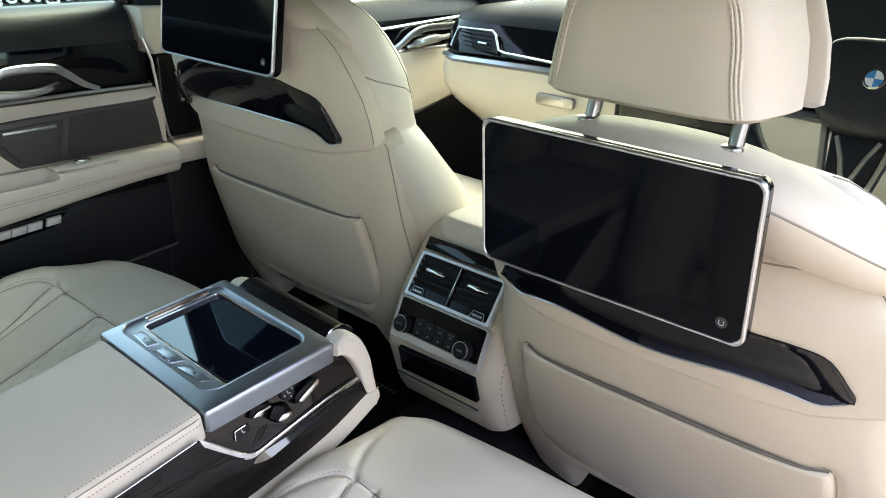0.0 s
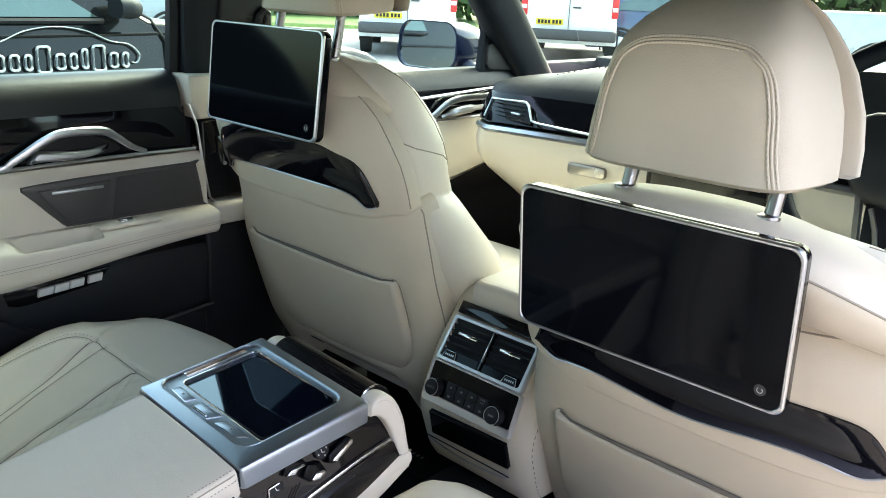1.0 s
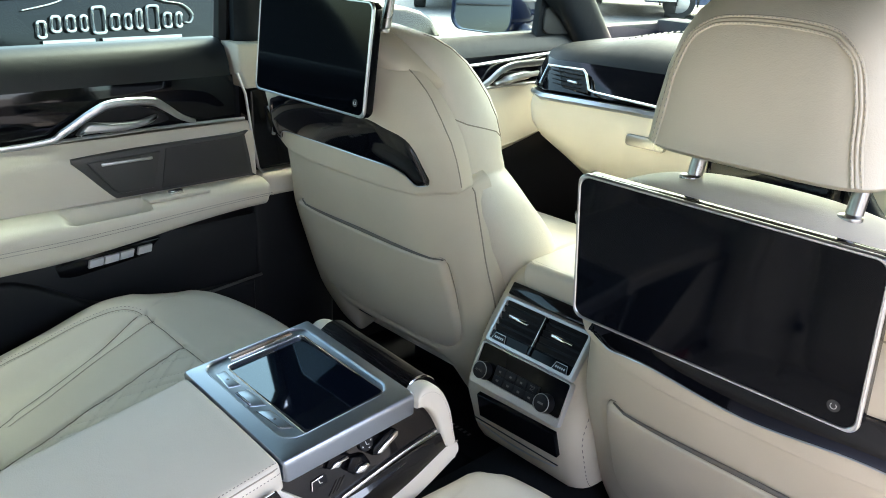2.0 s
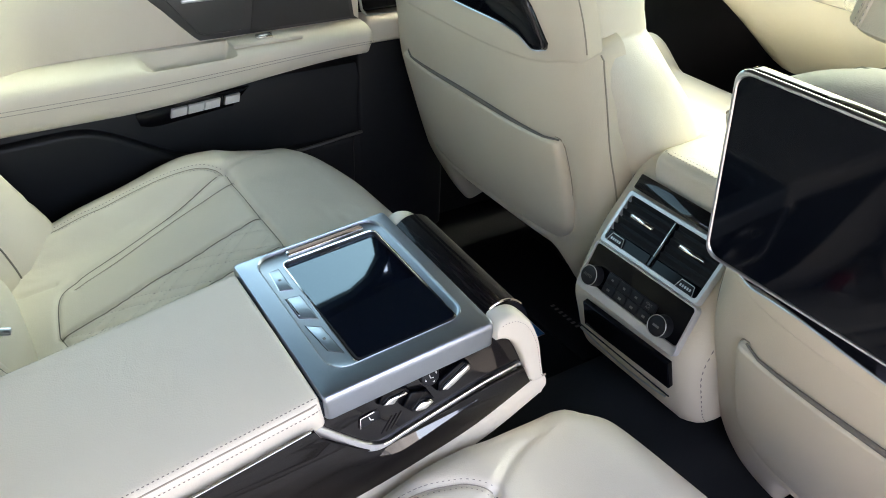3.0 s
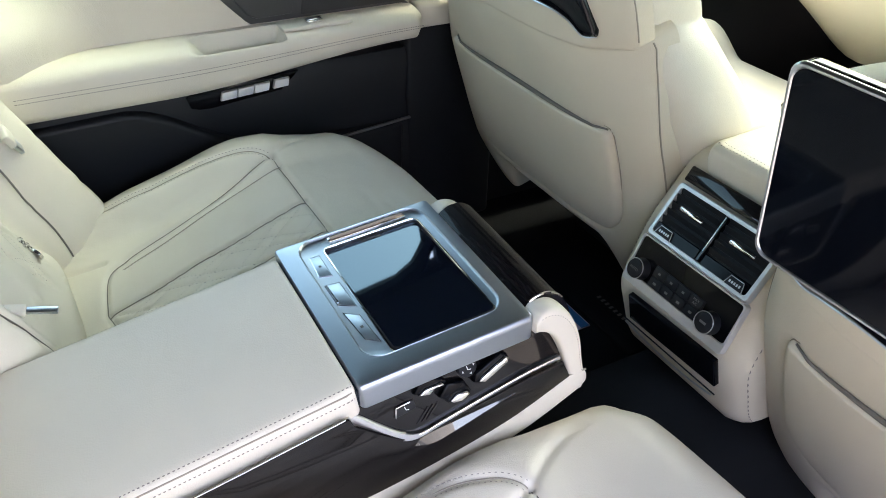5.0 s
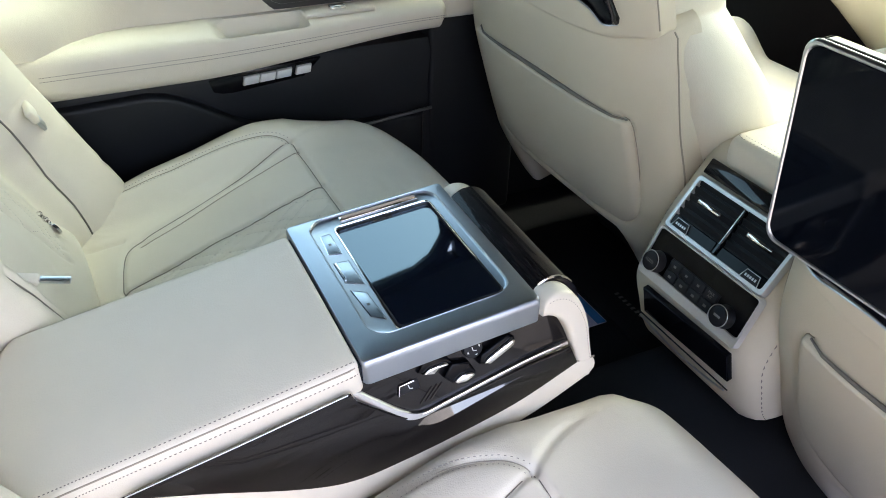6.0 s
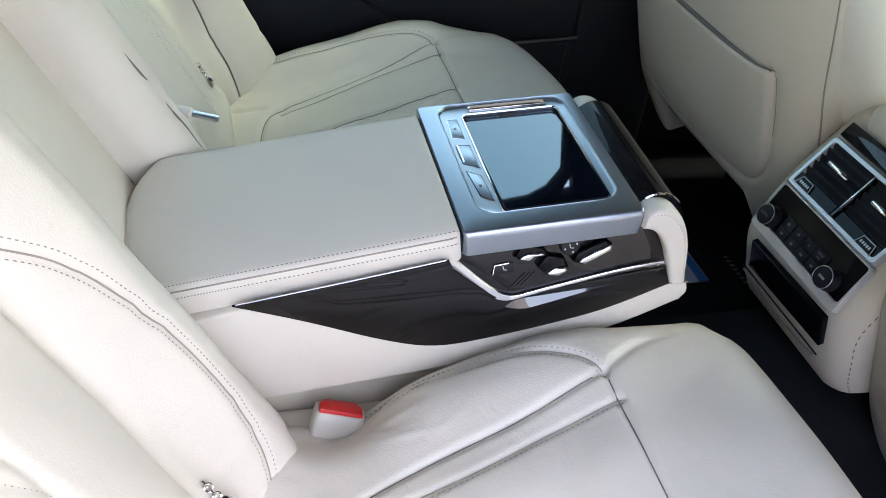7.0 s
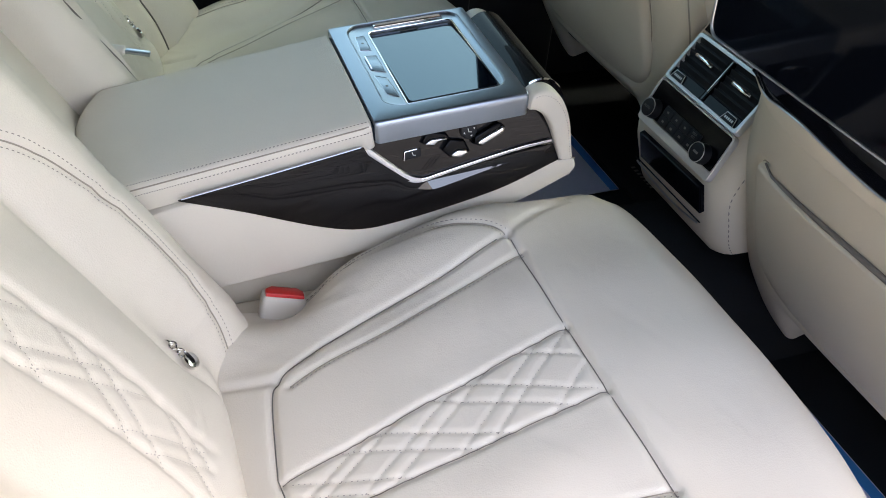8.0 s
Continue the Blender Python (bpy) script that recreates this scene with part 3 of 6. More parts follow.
def belt(bk, m, xs):
    """Belt webbing that lies down the far rear backrest, with its tongue."""
    ob = thing("seat_belt", (xs, -0.3, 0.68), "ivory seat belt webbing with a bright metal tongue", "seat belt")
    rows = []
    for t in np.linspace(0, 1, 16):
        u, v = 0.195 - 0.01 * t, 0.57 - 0.38 * t
        k = np.array([-1, -0.5, 0, 0.5, 1])
        p, n = bk.at(np.stack([u + k * 0.0235, v + 0 * k], 1))
        rows.append([Vector(a) + Vector(b) * 0.0025 for a, b in zip(p, n)] + [Vector(a) + Vector(b) * 0.0008 for a, b in list(zip(p, n))[::-1]])
    part("webbing", MB().loft(rows), IVORY_PLASTIC, ob, "ivory woven webbing")
    p, n = bk.at([(0.181, 0.170)])
    g = m.to_3x3().to_4x4()
    g.translation = Vector(p[0]) + Vector(n[0]) * 0.006
    g = g @ pose(0, 0, 0, 0, 0, 12)
    t = part("tongue", MB().box(-0.016, 0.016, -0.010, 0.010, -0.005, 0.005, 0.003, 3, g), IVORY_PLASTIC, ob, "ivory belt tongue grip")
    part("blade", MB().box(-0.010, 0.010, -0.028, -0.008, -0.003, 0.003, 0.002, 2, g), SATIN, t, "bright metal blade")
    lm = basis((-0.146, -0.232, 0.800), (0.3, 0.95, -0.1), (-0.9, 0.3, 0.2))
    tb = part("pull_tab", MB().box(-0.06, 0.0, -0.0065, 0.0065, -0.004, 0.004, 0.003, 3, lm), IVORY_PLASTIC, ob)
    part("blade", MB().box(-0.004, 0.028, -0.0038, 0.0038, -0.002, 0.002, 0.001, 2, lm), SATIN, tb, "bright metal blade")


def rear_centre(ob):
    a = radians(27)
    m = basis((CX, -0.235, 0.64), (-1, 0, 0), (0, -math.sin(a), math.cos(a)))
    pl = Pillow(m, -0.118, 0.118, -0.1, 0.58, (0.02, 0.02, 0.02, 0.05), 0.08, 0.03, lambda x, y: 0.01 * np.cos(x * 12), (), None, 0.012)
    part("middle_backrest", pl.mesh(), IVORY, ob, "plain ivory leather middle backrest")


# ---- the armrest between the rear seats ----
ARM = basis((0.022, 0.0, 0.8267), (1, 0, -0.05), (0, 1, 0.087))     # top of the tablet dock
PADM = basis((0.022, 0.0, 0.8267), (1, 0, -0.05), (0, 1, 0.17))     # top of the pad, sinking towards the backrest
SIDE = basis((0.126, 0.0, 0.0), (0, 1, 0), (0, 0, 1))               # local x ahead, y up, facing right
SWITCHES = basis((0.126, 0.0, 0.745), (0, 1, 0), (-0.27, 0, 1))     # the switch panel leans in under the metal rail


def ribbon(m, pts, wide, high, base=0.0):
    """A flat band along the points (local x, y), wide to each side, its edges rounded off."""
    rings = []
    for i, p in enumerate(pts):
        a, b = pts[max(i - 1, 0)], pts[min(i + 1, len(pts) - 1)]
        h = math.hypot(b[0] - a[0], b[1] - a[1]) + 1e-9
        nx, ny = -(b[1] - a[1]) / h, (b[0] - a[0]) / h
        w = wide[i] if isinstance(wide, (list, tuple)) else wide
        rings.append([m @ Vector((p[0] + nx * k * w, p[1] + ny * k * w, base + z)) for k, z in ((-1, -0.003), (-1, 0.6 * high), (-0.7, high), (0.7, high), (1, 0.6 * high), (1, -0.003))])
    return MB().loft(rings)


def armrest():
    ob = thing("rear_console", (0.022, 0.0, 0.60), "folded-down ivory leather armrest, dark veneer sides, tablet dock", "armrest")
    part("core", MB().box(-0.055, 0.1, -0.45, 0.16, 0.5, 0.72, 0.01), IVORY_SHELL, ob)
    part("filler", MB().box(0.10, 0.21, -0.30, -0.02, 0.5, 0.605, 0.02, 3), IVORY_SHELL, ob)
    front = spline([(0.222, 0.7495), (0.236, 0.747), (0.2405, 0.7355), (0.2365, 0.7285), (0.2284, 0.7225), (0.1534, 0.6907), (0.0366, 0.6678), (-0.0686, 0.6527), (-0.176, 0.6424)], 4)
    outline = [(-0.4, 0.725), (-0.25, 0.746), (-0.2, 0.757), (-0.012, 0.794), (0.002, 0.745)] + front + [(-0.4, 0.61)]
    part("body", MB().prism(outline, basis((-0.084, 0, 0), (0, 1, 0), (0, 0, 1)), 0.210, 0.004, 3), IVORY, ob, "ivory leather sides of the armrest", 30)
    part("dock_block", MB().box(-0.075, 0.098, -0.012, 0.168, 0.72, 0.80, 0.004), SOFT_BLACK, ob)
    part("fascia", MB().box(-0.065, 0.10, 0.15, 0.214, 0.70, 0.785, 0.012, 3), WOOD_CROSS, ob)
    pad = Pillow(PADM, -0.107, 0.0985, -0.302, -0.004, (0.012, 0.011, 0.012, 0.004), 0.030, 0.008, lambda x, y: 0.002 * (1 - (x / 0.1) ** 2), (), lambda x, y: (x, y + 0.032 * np.abs((x + 0.004) / 0.103) ** 2.6 * smoothstep(-0.18, -0.3, y)), 0.008)
    p = part("pad", pad.mesh(), IVORY, ob, "long flat ivory leather pad with doubled seams")
    rear = [(u, -0.3095) for u in np.linspace(-0.104, 0.085, 22)]
    # black cord and box stand in for the shade in the gaps
    part("gap", pad.cord(MB(), rear, 0.0035, 0.004), SOFT_BLACK, p, "black cord standing for the shaded gap behind the pad")
    part("shadow_gap", MB().box(-0.1, 0.094, -0.0045, 0.001, -0.024, -0.006, 0, 1, ARM), SOFT_BLACK, p)
    st = MB()
    for lo, hi in ((-0.102, -0.1135), (0.0915, 0.1035)):
        for u in (lo, hi):
            pad.stitch(st, [(u, -0.295), (u, -0.006)], 0, 0.0040, 0.0031, 0.00042)
    stitched(st, p)
    for u in (-0.1078, 0.0975):
        part("seam", pad.cord(MB(), [(u, y) for y in np.linspace(-0.295, -0.006, 40)], 0.0008, 0.0002), SEAM_PALE, p)

    # tablet dock: a metal frame, a shallow recess with three buttons, and the tablet sunk in it
    def ring(w, l, r, z, cx=-0.005, cy=0.0845):
        return [ARM @ Vector((a, b, z)) for a, b in rounded(w, l, r, 6, cx, cy)]
    dock = MB().loft([ring(0.214, 0.172, 0.006, -0.026, -0.0085), ring(0.214, 0.172, 0.004, -0.007, -0.0085), ring(0.2132, 0.172, 0.004, -0.0040, -0.0085), ring(0.2110, 0.1715, 0.004, -0.0015, -0.0085), ring(0.2078, 0.1705, 0.004, -0.0003, -0.0085), ring(0.205, 0.169, 0.004, 0.0, -0.0085),
                      ring(0.185, 0.141, 0.020, 0.0, -0.018, 0.0875), ring(0.1835, 0.1395, 0.0195, -0.0008, -0.018, 0.0875), ring(0.1815, 0.1375, 0.0185, -0.0024, -0.018, 0.0875), ring(0.1795, 0.1355, 0.0175, -0.0028, -0.018, 0.0875),
                      ring(0.1665, 0.1055, 0.007, -0.0030, -0.0098, 0.0950), ring(0.1665, 0.1055, 0.007, -0.012, -0.0098, 0.0950)])
    d = part("dock_frame", dock, DOCK, ob, "brushed satin aluminium tablet dock")
    part("recess_rim", MB().tube(ring(0.1845, 0.1405, 0.020, -0.0002, -0.018, 0.0875), 0.0006, 6, True), DOCK, d, "thin bright edge of the recess")
    part("tablet_rim", MB().tube(ring(0.1665, 0.1055, 0.007, -0.0028, -0.0098, 0.0950), 0.0009, 6, True), CHROME, d, "thin chromed rim round the tablet")
    TABM = basis(ARM @ Vector((-0.0098, 0.095, -0.0032)), (1, 0, -0.006), (0, 1, 0.087)) @ Matrix.Translation((0.0098, -0.095, 0.0032))

    def leaf(w, l, r, z):
        return [TABM @ Vector((a, b, z)) for a, b in rounded(w, l, r, 6, -0.0098, 0.095)]
    t = part("tablet", MB().loft([leaf(0.1645, 0.1035, 0.006, -0.0135), leaf(0.1645, 0.1035, 0.006, -0.0042), leaf(0.163, 0.102, 0.005, -0.0036)]), BLACK, ob, "black tablet computer lying in its dock")
    part("glass", MB().loft([leaf(0.1625, 0.1015, 0.005, -0.0044), leaf(0.1625, 0.1015, 0.005, -0.0030)]), TABLET, t, "dark shiny tablet screen")
    part("tablet_key", MB().box(-0.0905, -0.0875, 0.083, 0.105, -0.0032, -0.0024, 0.0004, 1, TABM), GREY_PLASTIC, t)
    sl = part("slot", MB().box(-0.1068, -0.0982, 0.052, 0.139, -0.0045, -0.0004, 0.0016, 2, ARM), CHROME, d, "narrow bright catch beside the tablet")
    # brown reflection on the catch, painted as the colour of its face
    part("slot_face", MB().box(-0.1050, -0.0998, 0.0545, 0.1365, -0.0008, 0.0001, 0.0004, 1, ARM), BROWN_REFLECTION, sl)
    for k, o in enumerate(([(-0.0845, 0.0260), (-0.0845, 0.0355), (-0.0500, 0.0350), (-0.0545, 0.0238)], [(-0.0385, 0.0235), (-0.0365, 0.0370), (0.0010, 0.0378), (-0.0080, 0.0238)], [(0.0060, 0.0240), (0.0145, 0.0355), (0.0540, 0.0378), (0.0450, 0.0275)])):
        c = (sum(q[0] for q in o) / 4, sum(q[1] for q in o) / 4)
        bt = part("dock_button", MB().prism(o[::-1], ARM @ Matrix.Translation((0, 0, -0.0036)), 0.0014, 0.0003), DOCK, d)
        part("outline", MB().tube([ARM @ Vector((c[0] + (a - c[0]) * 1.05, c[1] + (b - c[1]) * 1.05, -0.0027)) for a, b in o], 0.0005, 5, True), CHROME, bt, "bright outline of a flush button")
        if k == 1:
            part("lit_edge", MB().tube([ARM @ Vector((a, b, -0.0020)) for a, b in ((-0.0375, 0.0245), (-0.0100, 0.0248))], 0.0011, 6), CHROME, bt)
        else:
            part("button_mark", MB().box(c[0] - 0.0016, c[0] + 0.0016, c[1] - 0.0014, c[1] + 0.0014, -0.0023, -0.0020, 0, 1, ARM), DIM, bt)

    # veneer roll over the front end, leather cheeks beside it
    ring2 = spline([(0.170, -0.006), (0.184, 0.0015), (0.200, 0.000), (0.214, -0.012), (0.223, -0.034), (0.226, -0.075)], 5)
    back = [(0.214, -0.075), (0.19, -0.03), (0.172, -0.02)]
    roll = MB().loft([[ARM @ Vector((x, a, b)) for a, b in ring2 + back] for x in np.linspace(-0.088, 0.082, 12)])
    part("front_roll", roll, WOOD_CROSS, ob, "dark lacquered veneer roll")
    part("roll_end", MB().tube([ARM @ Vector((0.0795, a, b + 0.0006)) for a, b in ring2[3:16]], 0.0014, 6), CHROME, ob, "thin bright edge at the end of the roll")
    def even(pts, n=34):
        a = np.array(spline(pts, 6))
        q = np.concatenate([[0], np.cumsum(np.hypot(*np.diff(a, axis=0).T))])
        k = np.linspace(0, q[-1], n)
        return np.stack([np.interp(k, q, a[:, 0]), np.interp(k, q, a[:, 1])], 1)
    outer = even([(0.1705, 0.8310), (0.1745, 0.8370), (0.182, 0.8405), (0.192, 0.8398), (0.203, 0.8335), (0.2145, 0.819), (0.225, 0.795), (0.2315, 0.765), (0.2355, 0.7485)])
    inner = even([(0.1705, 0.8175), (0.178, 0.8155), (0.186, 0.811), (0.194, 0.803), (0.202, 0.789), (0.209, 0.769), (0.2165, 0.7485)])
    for x0, lift in ((-0.088, 0.006), (0.100, 0.0)):
        rings = []
        for o, q in zip(outer, inner):
            mid, arm = (o + q) / 2, (o - q) / 2
            r = []
            for t in np.linspace(0, math.tau, 28, endpoint=False):
                c, e = (math.copysign(abs(f) ** 0.5, f) for f in (math.cos(t), math.sin(t)))
                r.append(Vector((x0 + 0.0131 * (1 + c), mid[0] + arm[0] * e, mid[1] + arm[1] * e + lift)))
            rings.append(r)
        ck = part("cheek", MB().loft(rings), IVORY, ob, "ivory leather cheek at the front end", 60)
    st = MB()
    row = [r[1].lerp(r[2], 0.4) for r in rings[2:]]  # a seam along its outer face, near the top
    for a, b in zip(row[:-1], row[1:]):
        st.dash(a, a.lerp(b, 0.62), Vector((1, 0, 0)), 0.00034)
    stitched(st, ck)
    part("lip_seam", MB().tube([SIDE @ Vector((a, b, -0.0012)) for a, b in ((0.216, 0.7485), (0.237, 0.7485))], 0.0010, 6), SEAM_PALE, ck)

    # veneer side: behind the switches a plain tapering leaf, under them a narrow rail
    sweep_line = [(-0.010, 0.0455), (0.010, 0.0275), (0.030, 0.0110), (0.043, 0.0050), (0.055, 0.0045), (0.07, 0.0075), (0.117, 0.0165), (0.163, 0.0245), (0.2045, 0.0292)]
    strip = spline(sweep_line, 5)
    side_strip = []
    for a, b in strip:
        q = SIDE.inverted() @ (SWITCHES @ Vector((a, b, 0)))
        side_strip.append((q.x, q.y))
    wood = [(-0.203, 0.7655), (-0.11, 0.7815), (-0.015, 0.7995)] + side_strip + spline([(0.2145, 0.7515), (0.155, 0.7262), (0.1008, 0.7120), (0.0343, 0.6995), (-0.0175, 0.6955), (-0.0674, 0.7090), (-0.142, 0.7415), (-0.203, 0.7655)], 5)[:-1]
    part("side_veneer", MB().prism(wood, SIDE, 0.003, 0.0010), WOOD, ob, "dark fine-line veneer inlay")
    part("veneer_edge", MB().tube([SIDE @ Vector((a, b, 0.0022)) for a, b in ((-0.200, 0.7668), (-0.11, 0.7828), (-0.018, 0.8003))], 0.0006, 6), SATIN, ob, "thin bright line over the veneer")
    panel = [(-0.006, 0.043), (0.0, 0.062), (0.10, 0.072), (0.17, 0.078), (0.195, 0.066), (0.21, 0.045), (0.212, 0.030)] + strip[::-1][:-3]
    sp = part("switch_panel", MB().prism(panel, SWITCHES @ Matrix.Translation((0, 0, -0.006)), 0.006, 0.0), WOOD, ob, "dark veneer panel with the seat switches")
    n = len(strip)
    part("metal_strip", ribbon(SWITCHES, strip, [0.0045 - 0.0024 * smoothstep(0.25, 0.6, i / (n - 1)) for i in range(n)], 0.0035, 0.001), SATIN, ob, "satin metal strip under the seat switches")
    part("bright_line", MB().tube([SWITCHES @ Vector((a, b + 0.0012, 0.0042)) for a, b in strip[n // 2 - 2:-1]], 0.0010, 6), BRIGHT, ob)
    # a tilted glossy wedge, added to make the reflection seen on the veneer
    up_line = spline([(0.046, 0.7400), (0.056, 0.7475), (0.09, 0.7515), (0.13, 0.7555), (0.152, 0.7580)], 5)
    lo_line = spline([(0.0455, 0.7393), (0.062, 0.7395), (0.085, 0.7440), (0.12, 0.7515), (0.1525, 0.7577)], 5)
    fold = MB().loft([[SIDE @ Vector((a[0], a[1], 0.0028)), SIDE @ Vector((b[0], b[1], 0.0028 + 0.62 * max(0.0004, a[1] - b[1]))), SIDE @ Vector((b[0], b[1] - 0.001, 0.0015))] for a, b in zip(up_line, lo_line)])
    part("reflection_facet", fold, REFLECTION_LACQUER, ob, "glossy facet added to give the veneer its bright reflection")
    for base, cap, h in (([(0.050, 0.0455), (0.058, 0.0575), (0.079, 0.0535), (0.085, 0.0455), (0.070, 0.0440), (0.064, 0.0400)], [(0.0535, 0.0440), (0.0600, 0.0490), (0.0765, 0.0500), (0.0800, 0.0465), (0.0690, 0.0455), (0.0640, 0.0415)], 0.007),
                         ([(0.073, 0.0350), (0.082, 0.0465), (0.099, 0.0435), (0.1055, 0.0310), (0.094, 0.0245), (0.082, 0.0260)], [(0.0820, 0.0290), (0.0890, 0.0345), (0.1000, 0.0340), (0.1030, 0.0300), (0.0935, 0.0255), (0.0850, 0.0265)], 0.009),
                         ([(0.109, 0.0375), (0.111, 0.0465), (0.138, 0.0590), (0.146, 0.0545), (0.1455, 0.0470), (0.118, 0.0345)], [(0.1125, 0.0385), (0.1155, 0.0425), (0.1415, 0.0550), (0.1450, 0.0530), (0.1440, 0.0480), (0.1180, 0.0362)], 0.010)):
        kb = part("seat_switch", MB().prism(base[::-1], SWITCHES, h - 0.002, 0.0025, 3), GLOSS_BLACK, sp, "black seat adjustment switch with a chromed edge")
        part("switch_edge", MB().prism(cap[::-1], SWITCHES @ Matrix.Translation((0, 0, 0.001)), h, 0.002, 3), CHROME, kb, "chromed edge")
    kb = part("round_button", MB().cyl(SWITCHES @ Matrix.Translation((0.1055, 0.0525, -0.001)), 0.0095, 0.005, 28, 0.0015), BLACK, sp)
    for k in range(4):
        a = math.tau * k / 4 + 0.4
        part("arrow_mark", MB().prism([(-0.0014, -0.0006), (0.0014, -0.0006), (0, 0.0011)], SWITCHES @ Matrix.Translation((0.1055 + 0.0062 * math.cos(a), 0.0525 + 0.0062 * math.sin(a), 0.004)) @ Matrix.Rotation(a - math.pi / 2, 4, "Z"), 0.0003, 0), PRINT, kb)
    part("seat_mark", MB().tube([SWITCHES @ Vector((0.1055 + a, 0.0525 + b, 0.0042)) for a, b in ((-0.0016, 0.0026), (-0.0006, -0.0012), (0.0026, -0.0016))], 0.0005, 4), PRINT, kb)
    fr = [(0.031, 0.0275), (0.0515, 0.0300), (0.0505, 0.0395), (0.0325, 0.0370)]
    kb = part("square_button", MB().prism(fr, SWITCHES, 0.0016, 0.0006), BLACK, sp)
    part("rim", MB().tube([SWITCHES @ Vector((a, b, 0.0016)) for a, b in (fr[0], fr[3], (0.046, 0.0388))], 0.0006, 5), CHROME, kb)
    part("seat_mark", MB().tube([SWITCHES @ Vector((0.0415 + a, 0.0335 + b, 0.0018)) for a, b in ((-0.001, 0.0026), (0.0003, -0.001), (0.003, -0.0014))], 0.0005, 4), PRINT, kb)
    for off in (0.0, 0.005, 0.010):
        part("rib", MB().tube([SWITCHES @ Vector((0.050 + off + 0.008 * k, 0.0125 + 0.0085 * k + 0.1 * off, 0.0003)) for k in (0.1, 1.0, 1.7)], 0.0010, 6), LACQUER, sp)
    return ob


def buckle(xs, y, z):
    ob = thing("seat_belt_buckle", (xs, y, z - 0.06), "ivory seat belt buckle with a red release button, beside the armrest", "belt buckle")
    m = basis((xs, y, z - 0.05), (0.15, 1, -0.22), (-0.93, 0.2, -0.3))
    rings = [[m @ Vector((a * w, b * w, h)) for a, b in rounded(0.05, 0.027, 0.007, 4)] for h, w in ((-0.04, 0.9), (0.0, 0.97), (0.04, 1.0), (0.047, 0.97), (0.049, 0.92))]
    part("housing", MB().loft(rings), IVORY_PLASTIC, ob)
    o = [(-0.021, -0.011), (0.021, -0.011), (0.021, 0.002), (0.014, 0.010), (-0.014, 0.010), (-0.021, 0.002)]
    part("release_button", MB().prism(o, m @ Matrix.Translation((0, 0, 0.047)), 0.006, 0.0015), RED, ob, "bright red release button")


# ---- front seats ----
def headrest(ob, xs, y, z, posts, px0):
    """z: its lower edge at the back; posts: the height at which its posts leave the seat."""
    back = basis((xs, y, z), (1, 0, 0), (0, 0.10, 1))
    rows = ((0.0, 0.104, 0.008, 0.10), (0.004, 0.108, 0.0, 0.112), (0.04, 0.105, -0.003, 0.118), (0.08, 0.099, -0.005, 0.12), (0.115, 0.091, -0.003, 0.121), (0.135, 0.084, 0.007, 0.12),
            (0.152, 0.075, 0.024, 0.118), (0.167, 0.064, 0.044, 0.113), (0.178, 0.051, 0.062, 0.106), (0.185, 0.036, 0.075, 0.100), (0.189, 0.018, 0.084, 0.095))

    def block(b_part, f_part, grow):
        rings = []
        for h, w, b, f in rows:
            lo, hi = b + (f - b) * b_part, b + (f - b) * f_part
            r = []
            for k in range(40):
                t = math.tau * k / 40
                c, s = math.cos(t), math.sin(t)
                x = math.copysign(abs(c) ** 0.42, c)
                yy = math.copysign(abs(s) ** 0.42, s)
                depth = (lo + hi) / 2 + yy * (hi - lo) / 2
                wide = w + (0.032 - 0.020 * float(smoothstep(0.07, 0.18, np.array(h)))) * (depth - b) / (f - b) + grow
                r.append(back @ Vector((x * wide, h + (grow if h > 0.1 else 0) + 0.020 * max(0.0, 1 - h / 0.06) * (depth - b) / (f - b), -depth)))
            rings.append(r)
        return MB().loft(rings)
    hr = part("headrest", block(0.0, 0.925, 0.0), IVORY_SHELL, ob, "padded ivory leather head restraint", 55)
    part("front_pad", block(0.925, 1.0, 0.0015), IVORY_SHELL, hr, "", 55)
    cord = MB()
    st = MB()
    for off in (0.0, 0.0032, 0.0064):
        half = [(-0.102 + off, 0.006), (-0.096 + off, 0.035), (-0.091 + off, 0.072), (-0.0815 + off, 0.1035), (-0.0675 + off * 0.7, 0.121 - off * 0.7), (-0.046, 0.1305 - off), (0.0, 0.1335 - off)]
        line = spline(half + mirrored(half)[::-1][1:], 6)
        pts = []
        for a, h in line:
            bb = float(np.interp(h, [q[0] for q in rows], [q[2] for q in rows]))
            w = float(np.interp(h, [q[0] for q in rows], [q[1] for q in rows]))
            ff = float(np.interp(h, [q[0] for q in rows], [q[3] for q in rows]))
            c = min(0.999, abs(a) / w) ** (1 / 0.42)
            deep = (1 - (1 - c * c) ** 0.21) * (ff - bb) * 0.43
            pts.append(back @ Vector((a, h, -bb - deep + 0.0006)))
        cord.tube(pts, 0.0016, 8)
        if off != 0.0032:
            for i in range(0, len(pts) - 1):
                n = max(1, int((pts[i + 1] - pts[i]).length / 0.0034))
                for k in range(n):
                    a, b2 = pts[i].lerp(pts[i + 1], k / n), pts[i].lerp(pts[i + 1], (k + 0.65) / n)
                    st.dash(a + back.to_3x3() @ Vector((0, 0, 0.0016)), b2 + back.to_3x3() @ Vector((0, 0, 0.0016)), back.to_3x3() @ Vector((0, 0, 1)), 0.00028)
    part("piping", cord, IVORY_SHELL, hr)
    tagged(part("stitching", st, THREAD_PALE, hr), kind="stuff")
    for s in (-1, 1):
        px = px0 + s * 0.0765
        part("post", MB().tube([(px, y + 0.035 - 0.02, posts - 0.04), (px, y + 0.04, z + 0.03)], 0.0075, 14), POST, ob, "satin steel headrest post")
